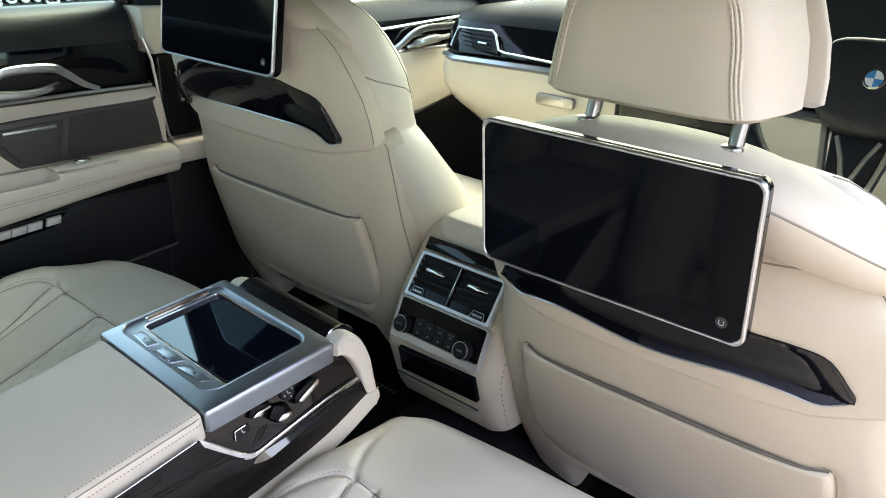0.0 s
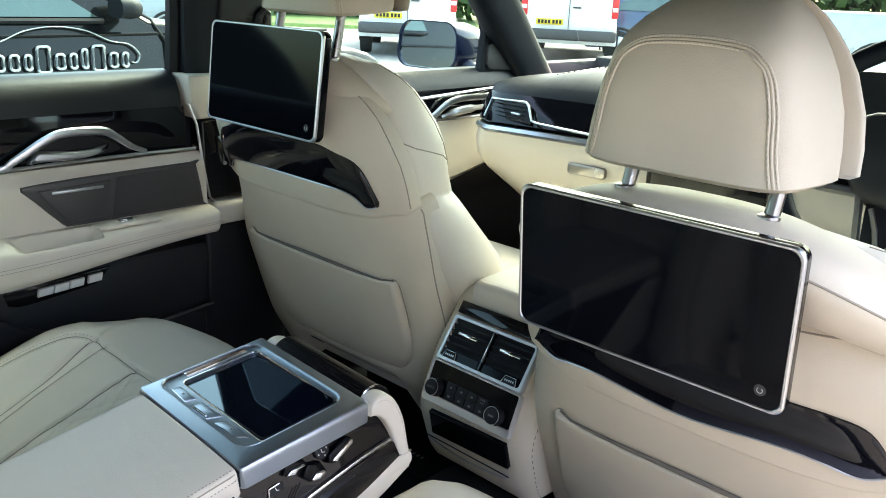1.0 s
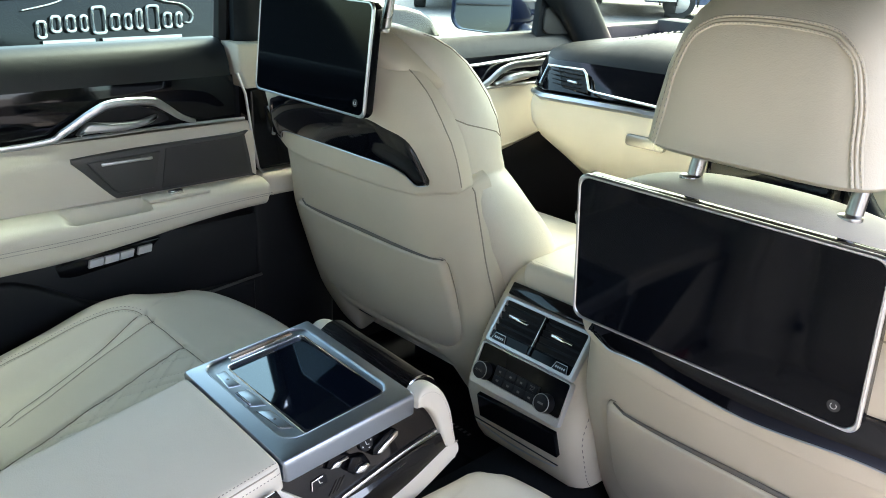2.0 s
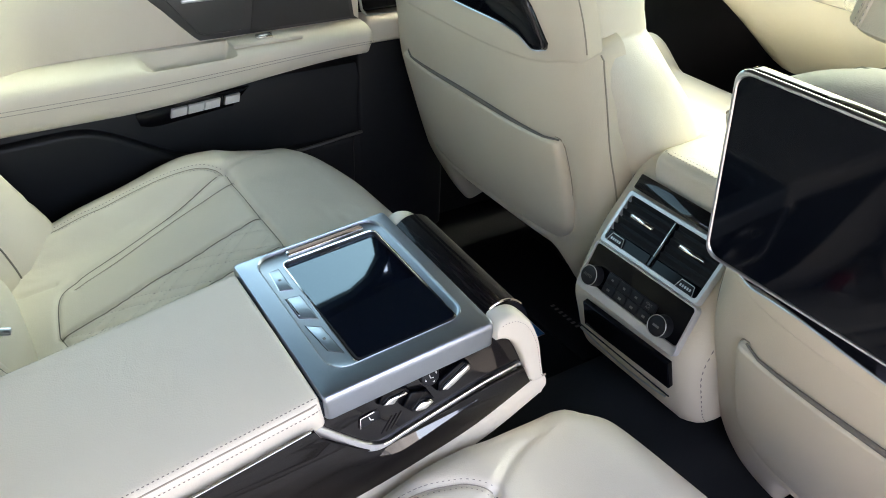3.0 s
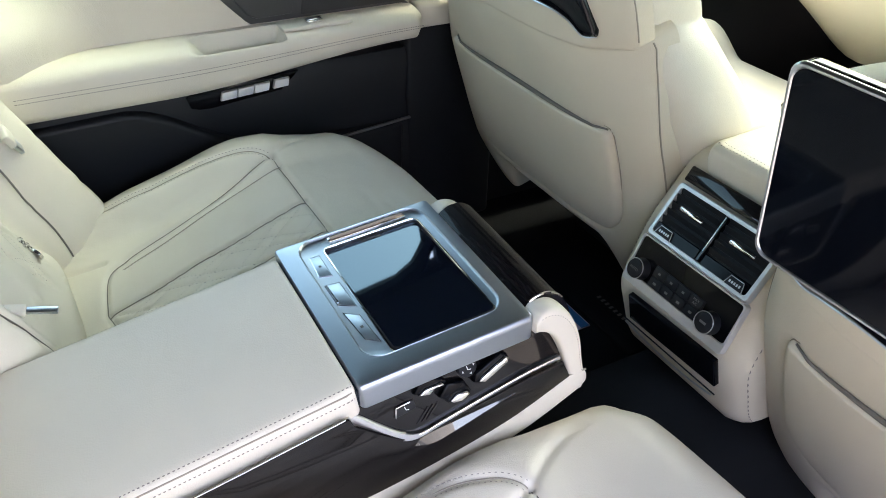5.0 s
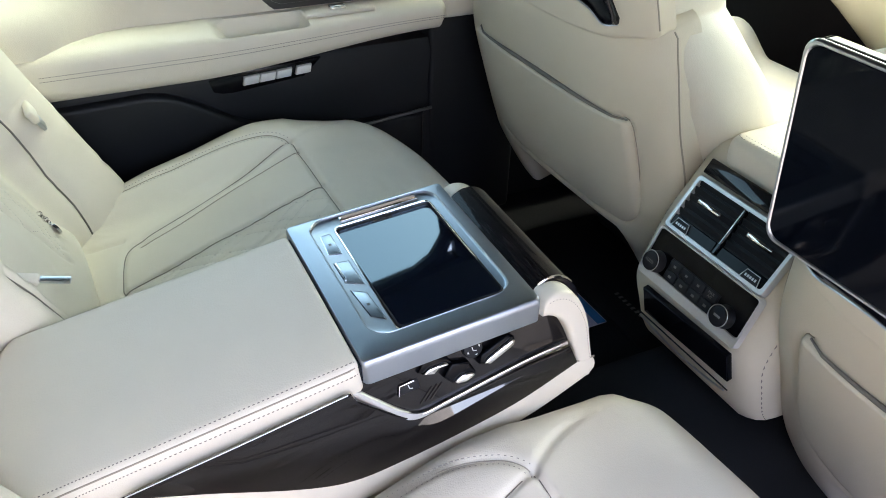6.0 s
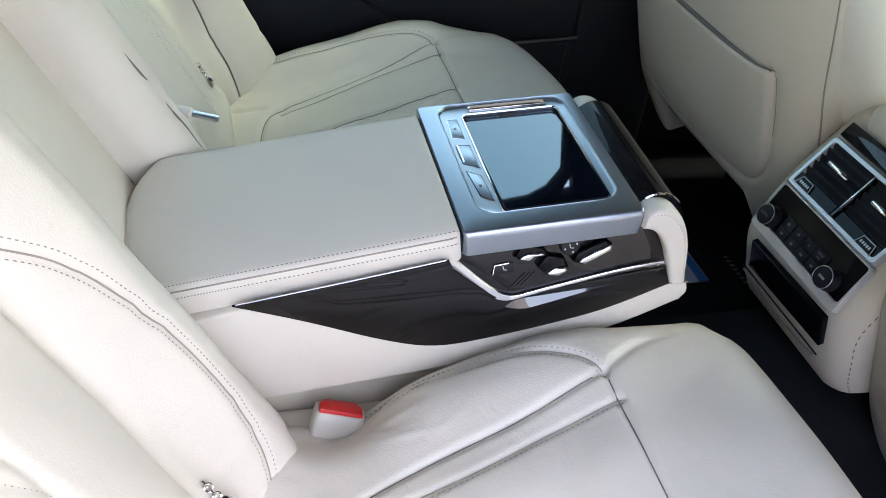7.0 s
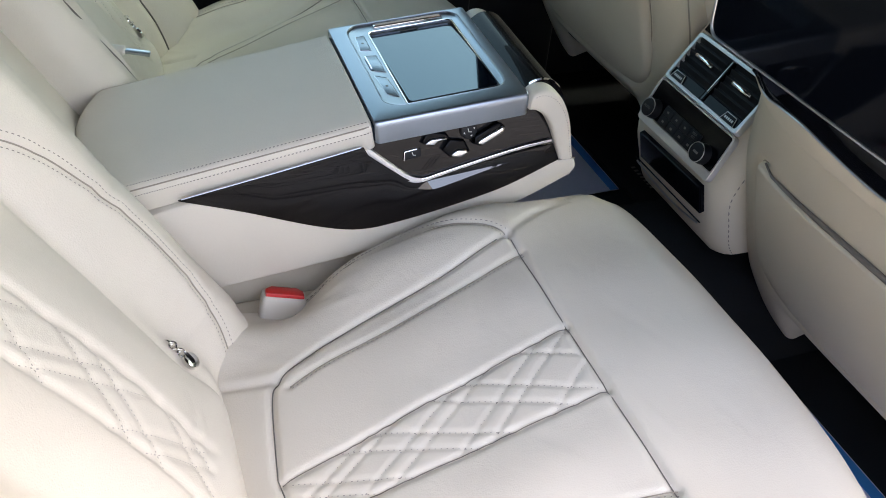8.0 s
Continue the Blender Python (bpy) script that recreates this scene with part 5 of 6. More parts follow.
def rear_door():
    ob = thing("rear_door", (-0.70, 0.1, 0.40), "closed rear car door with ivory leather, black lacquer and a speaker", "car door", "far-side doors")
    y0, y1 = -0.62, 0.425
    belt = [(-0.76, 1.112), (-0.735, 1.124), (-0.71, 1.122), (-0.688, 1.11), (-0.675, 1.085), (-0.67, 1.06), (-0.76, 1.05)]
    part("belt_pad", sweep(belt, y0, y1 - 0.028), LEDGE, ob, "black leather window ledge")
    part("lacquer_panel", sweep([(-0.76, 1.06), (-0.674, 1.06), (-0.668, 1.03), (-0.669, 0.99), (-0.674, 0.975), (-0.76, 0.975)], y0, y1 - 0.022), LACQUER, ob, "black lacquered door trim")
    part("lower_line", MB().tube([(-0.665, y, 0.976 + 0.004 * math.sin(y * 6)) for y in np.linspace(y0, y1 - 0.006, 20)], 0.003, 6), SATIN, ob)
    blend = lambda y, z: 0.058 * float(smoothstep(-0.06, -0.22, np.array(y)) * smoothstep(0.965, 0.90, np.array(z))) if z > 0.85 else 0.0
    mid = [(-0.76, 0.973), (-0.664, 0.973), (-0.648, 0.955), (-0.644, 0.94), (-0.642, 0.92), (-0.641, 0.90), (-0.64, 0.88), (-0.64, 0.86), (-0.70, 0.855)]
    part("middle_panel", sweep(mid, y0, y1, 60, lambda y, z: blend(y, z) if z < 0.97 else 0.0), IVORY, ob, "ivory leather door panel")
    arm = spline([(-0.66, 0.872), (-0.625, 0.872), (-0.6, 0.868), (-0.582, 0.855), (-0.578, 0.83), (-0.585, 0.805), (-0.605, 0.792), (-0.66, 0.785)], 12)
    rings = []
    for y in np.linspace(y0, y1, 190):
        k = float(smoothstep(0.0, 0.42, np.array(y)))
        end = float(smoothstep(y1 - 0.012, y1, np.array(y)))
        row = []
        for a, b in arm:
            # the pull cup: long and shallow at the back, a steep wall ahead
            cup = float(smoothstep(0.045, 0.085, np.array(y)) * smoothstep(0.190, 0.184, np.array(y)) * smoothstep(-0.628, -0.618, np.array(a)) * smoothstep(-0.583, -0.593, np.array(a))) if b > 0.85 else 0.0
            row.append(Vector((a - 0.012 * end * (a > -0.64), y, b + (0.872 - b) * (0.42 * k + 0.1 * end) - 0.034 * cup)))
        rings.append(row)
    part("arm_ledge", MB().loft(rings), IVORY, ob, "padded ivory armrest ledge with a pull cup", 50)
    st = MB()
    for off in (0.0, 0.006):
        for k in range(int((y1 + 0.195) / 0.0042)):
            y = -0.195 + k * 0.0042
            k = 0.42 * float(smoothstep(0.0, 0.42, np.array(y)))
            z = 0.838 - off + (0.034 + off) * k
            st.dash(Vector((-0.5772, y, z)), Vector((-0.5772, y + 0.0032, z)), Vector((1, 0, 0)), 0.00035)
    stitched(st, ob)
    sw = part("window_switch_base", MB().box(-0.629, -0.594, 0.190, 0.304, 0.868, 0.8745, 0.0025, 3), IVORY_PLASTIC, ob)
    part("window_switch", MB().box(-0.616, -0.602, 0.232, 0.258, 0.873, 0.8805, 0.003, 3), CHROME, sw, "small bright window switch")
    # handle and its bow
    bow = spline([(-0.664, -0.10, 0.975), (-0.66, 0.05, 0.979), (-0.656, 0.085, 0.993), (-0.652, 0.135, 1.022), (-0.651, 0.168, 1.0325), (-0.651, 0.232, 1.0305), (-0.654, 0.258, 1.018), (-0.659, 0.288, 0.997), (-0.664, 0.318, 0.984)], 6)
    part("handle_bow", MB().tube(bow, [0.003 + 0.003 * math.sin(math.pi * i / (len(bow) - 1)) for i in range(len(bow))], 8, flat=1.3), SATIN, ob, "satin metal bow round the door handle")
    part("handle_cup", MB().prism(spline([(0.1, 0.985), (0.14, 1.018), (0.19, 1.026), (0.24, 1.014), (0.27, 0.992), (0.2, 0.984), (0.1, 0.985)], 4)[:-1], basis((-0.6685, 0, 0), (0, 1, 0), (0, 0, 1)), 0.001, 0), BLACK, ob)
    leaf = spline([(0.104, 0.986), (0.115, 0.998), (0.126, 1.0045), (0.150, 1.0020), (0.185, 0.9990), (0.215, 1.0000), (0.243, 1.0060), (0.232, 0.9950), (0.205, 0.9880), (0.165, 0.9860), (0.130, 0.9875), (0.104, 0.986)], 4)[:-1]
    part("handle", MB().prism(leaf, basis((-0.660, 0, 0), (0, 1, 0), (0, 0, 1)), 0.014, 0.0045, 4), SATIN, ob, "satin metal door handle")
    # ashtray and speaker
    surround = spline([(0.086, 0.9505), (0.18, 0.9550), (0.395, 0.9570), (0.4035, 0.9535), (0.4165, 0.8780), (0.411, 0.8735), (0.225, 0.8735), (0.163, 0.8735), (0.146, 0.8795), (0.104, 0.9250), (0.086, 0.9430)], 2)
    fm = basis((-0.648, 0, 0), (0, 1, 0), (0, 0, 1))
    part("speaker_surround", MB().prism(surround, fm, 0.011, 0.003), GREY_PLASTIC, ob)
    part("speaker_grille", MB().prism([(0.246, 0.9495), (0.396, 0.9525), (0.409, 0.8785), (0.234, 0.8790)], fm, 0.013, 0.001), GREY_MESH, ob, "fine dark mesh speaker grille")
    lid = part("bin_lid", MB().prism([(0.108, 0.9430), (0.234, 0.9465), (0.219, 0.8835), (0.163, 0.8825), (0.150, 0.8880)], fm, 0.016, 0.003), GREY_PLASTIC, ob, "grey storage bin lid")
    part("lip", MB().box(0.130, 0.219, 0.935, 0.9405, 0.015, 0.019, 0.002, 2, fm), SATIN, lid)
    # lower panel
    low = [(-0.76, 0.79), (-0.655, 0.79), (-0.645, 0.77), (-0.655, 0.70), (-0.64, 0.62), (-0.63, 0.5), (-0.64, 0.40), (-0.76, 0.40)]
    part("lower_panel", sweep(low, y0, y1), BLACK, ob, "black lower door panel")
    flap = [(-0.60, 0.50), (-0.60, 0.755), (-0.156, 0.765)] + spline([(-0.056, 0.768), (-0.028, 0.763), (0.0, 0.751), (0.028, 0.735), (0.057, 0.716), (0.102, 0.691), (0.2, 0.668), (0.41, 0.66)], 4) + [(0.41, 0.50)]
    part("lower_bulge", MB().prism(flap, basis((-0.66, 0, 0), (0, 1, 0), (0, 0, 1)), 0.028, 0.010, 4), BLACK, ob, "black moulded bulge under the armrest")
    bin_rim = spline([(-0.632, -0.2, 0.62), (-0.630, -0.12, 0.628), (-0.628, 0.15, 0.648), (-0.626, 0.30, 0.661), (-0.626, 0.42, 0.671)], 5)
    part("bin_rim", MB().tube(bin_rim, 0.003, 8), GREY_PLASTIC, ob)
    seat = part("seat_switch_plate", MB().prism([(0.046, 0.7520), (0.060, 0.7475), (0.076, 0.7465), (0.195, 0.7575), (0.226, 0.7850), (0.05, 0.7780), (0.040, 0.7720)], basis((-0.652, 0, 0), (0, 1, 0), (0, 0, 1)), 0.008, 0.002), LACQUER, ob)
    for k in range(4):
        a = 0.0925 + k * 0.0270 + (0.006 if k == 3 else 0)
        z = 0.7655 + (a - 0.0925) * 0.06
        part("seat_switch", MB().prism([(a, z - 0.007), (a + 0.025, z - 0.0055), (a + 0.028, z + 0.008), (a + 0.003, z + 0.0065)], basis((-0.603 - 0.043, 0, 0), (0, 1, 0), (0, 0, 1)), 0.009, 0.0015), PALE_SILVER, seat)
    part("outer_skin", sweep([(-0.80, 1.09), (-0.86, 1.08), (-0.91, 0.98), (-0.93, 0.8), (-0.92, 0.5), (-0.90, 0.30), (-0.80, 0.30)], y0, y1 + 0.06), CAR_BLUE, ob, "dark blue painted outer skin")
    # window: frame and pane
    g = MB().grid(np.array([[(-0.735, -0.62, 1.115), (-0.645, -0.62, 1.42)], [(-0.735, 0.40, 1.115), (-0.645, 0.38, 1.42)]]))
    part("pane", g, PRIVACY, ob, "tinted side window pane")
    part("window_frame", MB().tube([(-0.728, 0.415, 1.10), (-0.70, 0.412, 1.24), (-0.66, 0.395, 1.37), (-0.648, 0.355, 1.41), (-0.64, 0.30, 1.425), (-0.635, 0.1, 1.43), (-0.635, -0.62, 1.42)], 0.018, 8), BLACK, ob)
    return ob


def door_pillar():
    """The trim at the foot of the far centre pillar, between the two doors."""
    ob = thing("door_pillar_trim", (-0.69, 0.5, 0.40), "ivory and black lacquered trim at the centre pillar", "pillar trim")
    part("upper_block", MB().prism([(0.404, 1.118), (0.57, 1.118), (0.57, 1.035), (0.422, 1.035), (0.406, 1.070)], basis((-0.73, 0, 0), (0, 1, 0), (0, 0, 1)), 0.08, 0.006, 3), IVORY_PLASTIC, ob, "ivory block")
    part("lacquer_block", MB().box(-0.73, -0.654, 0.428, 0.57, 0.875, 1.034, 0.006, 3), LACQUER, ob, "black lacquered block")
    part("edge", MB().tube([(-0.650, 0.400, 1.066), (-0.651, 0.4155, 1.027), (-0.651, 0.4265, 0.943), (-0.651, 0.437, 0.882), (-0.651, 0.446, 0.871), (-0.651, 0.52, 0.868)], 0.0026, 8), SATIN, ob, "satin metal edge")
    part("catch", MB().tube(spline([(-0.648, 0.462, 1.0), (-0.64, 0.466, 0.985), (-0.638, 0.468, 0.965), (-0.646, 0.470, 0.945)], 4), 0.004, 8), SATIN, ob, "small metal catch")
    part("lower_block", MB().box(-0.73, -0.632, 0.436, 0.60, 0.825, 0.870, 0.010, 3), IVORY_PLASTIC, ob, "ivory block")
    part("foot", MB().box(-0.74, -0.66, 0.43, 0.62, 0.40, 0.823, 0.01, 3), BLACK, ob)
    lm = basis((-0.662, 0.528, 1.215), (0.0, 1, 0), (0.16, 0, 1))
    cov = part("belt_cover", MB().prism(rounded(0.112, 0.115, 0.016, 4), lm, 0.016, 0.005, 3), LEDGE, ob, "black leather belt outlet cover")
    part("belt_slot", MB().prism(spline([(-0.030, -0.05), (-0.022, 0.002), (0.010, 0.012), (0.022, 0.0), (0.026, -0.05)], 4), lm @ Matrix.Translation((0, 0, 0.0155)), 0.001, 0), TYRE, cov, "dark belt slot")
    part("belt_guide", MB().tube([lm @ Vector(q) for q in spline([(0.018, -0.05, 0.016), (0.020, -0.01, 0.020), (0.030, 0.022, 0.022), (0.044, 0.020, 0.020), (0.050, -0.01, 0.016), (0.051, -0.05, 0.014)], 5)], 0.008, 8), LEDGE, cov)


def front_door():
    ob = thing("front_door", (-0.72, 1.0, 0.40), "closed front car door with ivory lower panel and metal handle", "car door", "far-side doors")
    y0, y1 = 0.58, 1.62
    part("belt_pad", sweep([(-0.79, 1.082), (-0.75, 1.094), (-0.728, 1.092), (-0.712, 1.075), (-0.706, 1.045), (-0.79, 1.04)], y0, y1), LEDGE, ob, "black leather window ledge")
    part("trim_panel", sweep([(-0.79, 1.045), (-0.71, 1.045), (-0.703, 1.01), (-0.70, 0.975), (-0.79, 0.97)], y0, y1), LACQUER, ob, "black lacquered door trim")
    rings = []
    for y in np.linspace(y0, y1, 24):
        k = 0.20 * float(np.clip((y - 1.08) / 0.35, 0, 1)) ** 1.3
        rings.append([Vector((a, y, b + (0.972 - b) * k * 2.0)) for a, b in ((-0.79, 0.972), (-0.698, 0.972), (-0.688, 0.95), (-0.685, 0.88), (-0.675, 0.85), (-0.675, 0.81), (-0.695, 0.79), (-0.79, 0.79))])
    part("middle_panel", MB().loft(rings), IVORY, ob, "ivory leather door panel")
    part("lower_panel", sweep([(-0.79, 0.90), (-0.72, 0.90), (-0.70, 0.77), (-0.70, 0.77), (-0.68, 0.5), (-0.70, 0.4), (-0.79, 0.4)], y0, y1), BLACK, ob)
    part("upper_strip", MB().tube([(-0.698, 0.70, 1.02), (-0.698, 1.08, 1.028), (-0.698, 1.25, 1.036), (-0.700, 1.40, 1.042)], 0.0045, 6), SATIN, ob, "satin metal strip")
    part("lower_strip", MB().tube([(-0.696, 0.70, 0.972), (-0.696, 1.45, 0.968)], 0.004, 6), SATIN, ob)
    bow = spline([(-0.694, 1.07, 0.965), (-0.69, 1.11, 0.985), (-0.684, 1.15, 1.012), (-0.682, 1.20, 1.022), (-0.684, 1.30, 1.022), (-0.69, 1.36, 1.03)], 6)
    part("handle_bow", MB().tube(bow, 0.006, 8, flat=1.5), SATIN, ob, "satin metal bow round the handle")
    part("handle", MB().tube(spline([(-0.688, 1.13, 0.978), (-0.675, 1.19, 0.992), (-0.678, 1.28, 0.996)], 5), [0.006] * 3 + [0.011] * 5 + [0.007] * 3, 8), SATIN, ob, "satin metal door handle")
    part("end_plate", MB().prism([(1.30, 0.975), (1.335, 0.975), (1.37, 1.02), (1.335, 1.02)], basis((-0.70, 0, 0), (0, 1, 0), (0, 0, 1)), 0.014, 0.003), SATIN, ob)
    part("outer_skin", sweep([(-0.80, 1.07), (-0.86, 1.06), (-0.91, 0.96), (-0.93, 0.8), (-0.92, 0.5), (-0.90, 0.30), (-0.80, 0.30)], 0.49, y1), CAR_BLUE, ob, "dark blue painted outer skin")
    g = MB().grid(np.array([[(-0.76, 0.60, 1.085), (-0.66, 0.60, 1.41)], [(-0.76, 1.40, 1.085), (-0.67, 1.12, 1.38)]]))
    part("pane", g, TINTED, ob, "clear side window pane")
    sail = [(1.305, 1.08), (1.50, 1.08), (1.45, 1.14), (1.36, 1.24), (1.27, 1.33), (1.235, 1.335), (1.30, 1.24), (1.318, 1.18)]
    part("sail", MB().prism(sail, basis((-0.735, 0, 0), (0, 1, 0), (0, 0, 1)), 0.02, 0.006), SOFT_BLACK, ob)
    part("tweeter", MB().prism(spline([(1.325, 1.10), (1.345, 1.088), (1.42, 1.084), (1.43, 1.09), (1.39, 1.145), (1.375, 1.153), (1.34, 1.155), (1.328, 1.145), (1.325, 1.10)], 3)[:-1], basis((-0.716, 0, 0), (0, 1, 0), (0, 0, 1)), 0.008, 0.003), GREY_MESH, ob, "dark mesh tweeter cover")
    return ob


def wing_mirror():
    ob = thing("wing_mirror", (-0.9, 1.35, 1.0), "dark blue exterior wing mirror on the front door", "mirror")
    m = basis((-0.958, 1.35, 1.134), (1, 0.05, 0), (0.0, 0.02, 1))
    rim = [(a + 0.06 * (b / 0.06) * 0.1 * (a < 0), b) for a, b in rounded(0.232, 0.138, 0.046, 6)]
    hs = MB().loft([[m @ Vector((a * k + e, b * k, -d)) for a, b in rim] for k, d, e in ((0.5, 0.13, 0.02), (0.82, 0.11, 0.02), (0.98, 0.06, 0.01), (1.0, 0.0, 0), (0.98, -0.006, 0), (0.93, -0.006, 0), (0.92, 0.004, 0))])
    part("housing", hs, CAR_BLUE, ob)
    part("glass", MB().prism([(a * 0.92, b * 0.92) for a, b in rim], m @ Matrix.Translation((0, 0, -0.003)) , 0.003, 0.0), MIRROR, ob, "mirror glass")
    part("foot", MB().tube([(-0.86, 1.40, 1.085), (-0.78, 1.41, 1.06)], 0.022, 10), CAR_BLUE, ob)


# ---- dashboard and wheel ----
def dashboard():
    ob = thing("dashboard", (CX, 1.3, 0.7), "dashboard with black leather top, lacquered trim and ivory lower half", "dashboard")
    x0, x1 = -0.615, 0.68

    def where(x):
        """How far the front of the dashboard lies ahead at x: it turns away at its ends."""
        k = abs(x - CX) / 0.65
        return 0.045 - 0.06 * k * k + 0.20 * max(0.0, k - 0.90) ** 1.5 * 10

    def run(profile, name, material, label="", a=x0, b=x1, n=22):
        rings = []
        for x in np.linspace(a, b, n):
            rise = 0.45 * float(smoothstep(-0.40, -0.62, np.array(x)))
            rings.append([Vector((x, y + (where(x) if y < 1.5 else 0), z + (0.94 - z) * rise if z < 0.94 else z - 0.04 * max(0.0, (z - 1.06) / 0.06) * float(smoothstep(-0.36, -0.6, np.array(x))))) for y, z in profile])
        return part(name, MB().loft(rings), material, ob, label, 45)
    run([(1.95, 1.105), (1.6, 1.118), (1.42, 1.122), (1.30, 1.115), (1.25, 1.10), (1.215, 1.075), (1.20, 1.05), (1.95, 1.03)], "top", SOFT_BLACK, "black leather dashboard top")
    run([(1.30, 1.052), (1.198, 1.052), (1.185, 1.035), (1.170, 1.005), (1.160, 0.985), (1.17, 0.975), (1.30, 0.975)], "trim", LACQUER, "dark glossy trim")
    run([(1.28, 0.977), (1.152, 0.977), (1.146, 0.969), (1.152, 0.961), (1.28, 0.96)], "metal_line", SATIN, "satin metal line under the trim")
    low = [(1.28, 0.962), (1.158, 0.962), (1.150, 0.935), (1.158, 0.87), (1.185, 0.82), (1.24, 0.76), (1.30, 0.70), (1.45, 0.70), (1.45, 0.94)]
    run(low, "lower", IVORY, "ivory leather lower dashboard", x0, -0.12)
    run(low, "lower", IVORY, "ivory leather lower dashboard", 0.17, x1)
    part("glovebox_catch", MB().prism(rounded(0.10, 0.026, 0.008, 3), basis((-0.27, 1.186, 0.907), (1, 0.02, 0), (0, 0.03, 1)), 0.012, 0.003), POST, ob, "dark metal glovebox catch")
    # passenger-side vent, set into the trim
    vm = basis((-0.462, 1.176, 1.003), (1, -0.06, 0.0), (0, 0.35, 1))
    v = part("side_vent", MB().prism([(-0.118, -0.012), (0.03, -0.012), (0.012, 0.034), (-0.104, 0.034)], vm, 0.006, 0.002), BLACK, ob, "black side air vent with a metal edge")
    for k in range(4):
        part("slat", MB().box(-0.100, 0.010, -0.006 + k * 0.010, -0.004 + k * 0.010, 0.004, 0.011, 0.0006, 1, vm), BLACK, v)
    part("tab", MB().box(-0.03, 0.0, 0.002, 0.008, 0.009, 0.014, 0.002, 2, vm), SATIN, v)
    part("edge", MB().tube([vm @ Vector(q) for q in ((-0.118, -0.012, 0.006), (-0.106, 0.034, 0.008), (0.004, 0.037, 0.008), (0.015, 0.029, 0.008), (0.036, -0.004, 0.008), (0.055, -0.008, 0.008), (0.33, -0.012, 0.006))], 0.003, 8), SATIN, v, "satin metal edge")
    # demister slots
    for k in range(12):
        part("demister_slot", MB().box(-0.0025, 0.0025, -0.03 + abs(k - 5.5) * 0.003, 0.03 - abs(k - 5.5) * 0.003, 0, 0.002, 0.0006, 1, pose(-0.515 + k * 0.0125, 1.385 + k * 0.009, 1.1215 - 0.0415 * float(smoothstep(-0.36, -0.6, np.array(-0.515 + k * 0.0125))), 0, 10, 20)), BLACK, ob)
    part("centre_panel", MB().box(-0.12, 0.17, 1.17, 1.4, 0.70, 1.05, 0.02, 3), LACQUER, ob)
    part("gear_panel", MB().box(-0.08, 0.13, 0.88, 1.2, 0.80, 0.868, 0.012, 3), LACQUER, ob)
    for k in range(3):
        part("panel_strip", MB().box(-0.09, 0.14, 1.162, 1.172, 0.80 + 0.07 * k, 0.806 + 0.07 * k, 0.002, 2), SATIN, ob)
    part("instrument_hood", MB().loft([[Vector((x, 1.26 + 0.03 * a, 1.115 + b)) for a, b in rounded(4.0, 0.15 * h, 0.03, 4)] for x, h in ((0.22, 0.5), (0.26, 0.9), (0.40, 1.0), (0.54, 0.9), (0.58, 0.5))]), SOFT_BLACK, ob, "black instrument hood")


def steering_wheel():
    c = Vector((0.443, 0.93, 1.082))
    ob = thing("steering_wheel", c, "black leather steering wheel with a round badge and metal lower spoke", "steering wheel")
    m = basis(c, (1, 0, 0), (0, 0.42, 0.9))
    part("rim", MB().tube([m @ Vector((0.185 * math.cos(t), 0.185 * math.sin(t), 0)) for t in np.linspace(0, math.tau, 48, endpoint=False)], 0.016, 12, True), SOFT_BLACK, ob)
    hub = [(-0.085, 0.03), (-0.06, 0.06), (0.06, 0.06), (0.085, 0.03), (0.075, -0.04), (0.04, -0.075), (-0.04, -0.075), (-0.075, -0.04)]
    part("hub", MB().prism(spline(hub + hub[:1], 4)[:-1], m @ Matrix.Translation((0, 0, -0.02)), 0.055, 0.018, 4), HUB, ob)
    for s in (-1, 1):
        part("spoke", MB().box(min(s * 0.06, s * 0.18), max(s * 0.06, s * 0.18), -0.025, 0.03, -0.012, 0.014, 0.008, 3, m), BLACK, ob)
    part("spoke_back", MB().prism([(-0.040, -0.07), (0.040, -0.07), (0.028, -0.165), (-0.028, -0.165)], m, 0.008, 0.003), BLACK, ob)
    for q in (1, -1):
        part("lower_spoke", ribbon(m, [(q * 0.052, -0.060), (q * 0.046, -0.090), (q * 0.034, -0.150), (q * 0.024, -0.180)], [0.006, 0.005, 0.005, 0.008], 0.010, 0.006), SATIN, ob, "satin metal lower spoke")
        part("spoke_rib", ribbon(m, [(q * 0.004, -0.150), (q * 0.016, -0.112), (q * 0.030, -0.082)], 0.004, 0.006, 0.006), SATIN, ob)
    bd = part("badge", MB().cyl(m @ Matrix.Translation((0, 0.0, 0.034)), 0.0155, 0.004, 32, 0.001), CHROME, ob, "round badge, blue and white quarters in a ring")
    for k in range(4):
        pts = [(0, 0)] + [(0.012 * math.cos(t), 0.012 * math.sin(t)) for t in np.linspace(k * math.pi / 2, (k + 1) * math.pi / 2, 8)]
        part("quarter", MB().prism(pts, m @ Matrix.Translation((0, 0, 0.037)), 0.002, 0), BLUE if k % 2 else PRINT, bd)


# ---- mats ----
def floor_mat(x0, x1, y0, y1, z, label):
    ob = thing("floor_mat", ((x0 + x1) / 2, (y0 + y1) / 2, z), label, "floor mat", "floor mats")
    part("carpet", MB().box(x0, x1, y0, y1, z, z + 0.008, 0.003), CARPET, ob)
    for k in range(7):
        part("woven_mark", MB().box(-0.345 + k * 0.012, -0.3395 + k * 0.012, 0.668, 0.677, z + 0.008, z + 0.0085, 0), DIM, ob)
    return ob


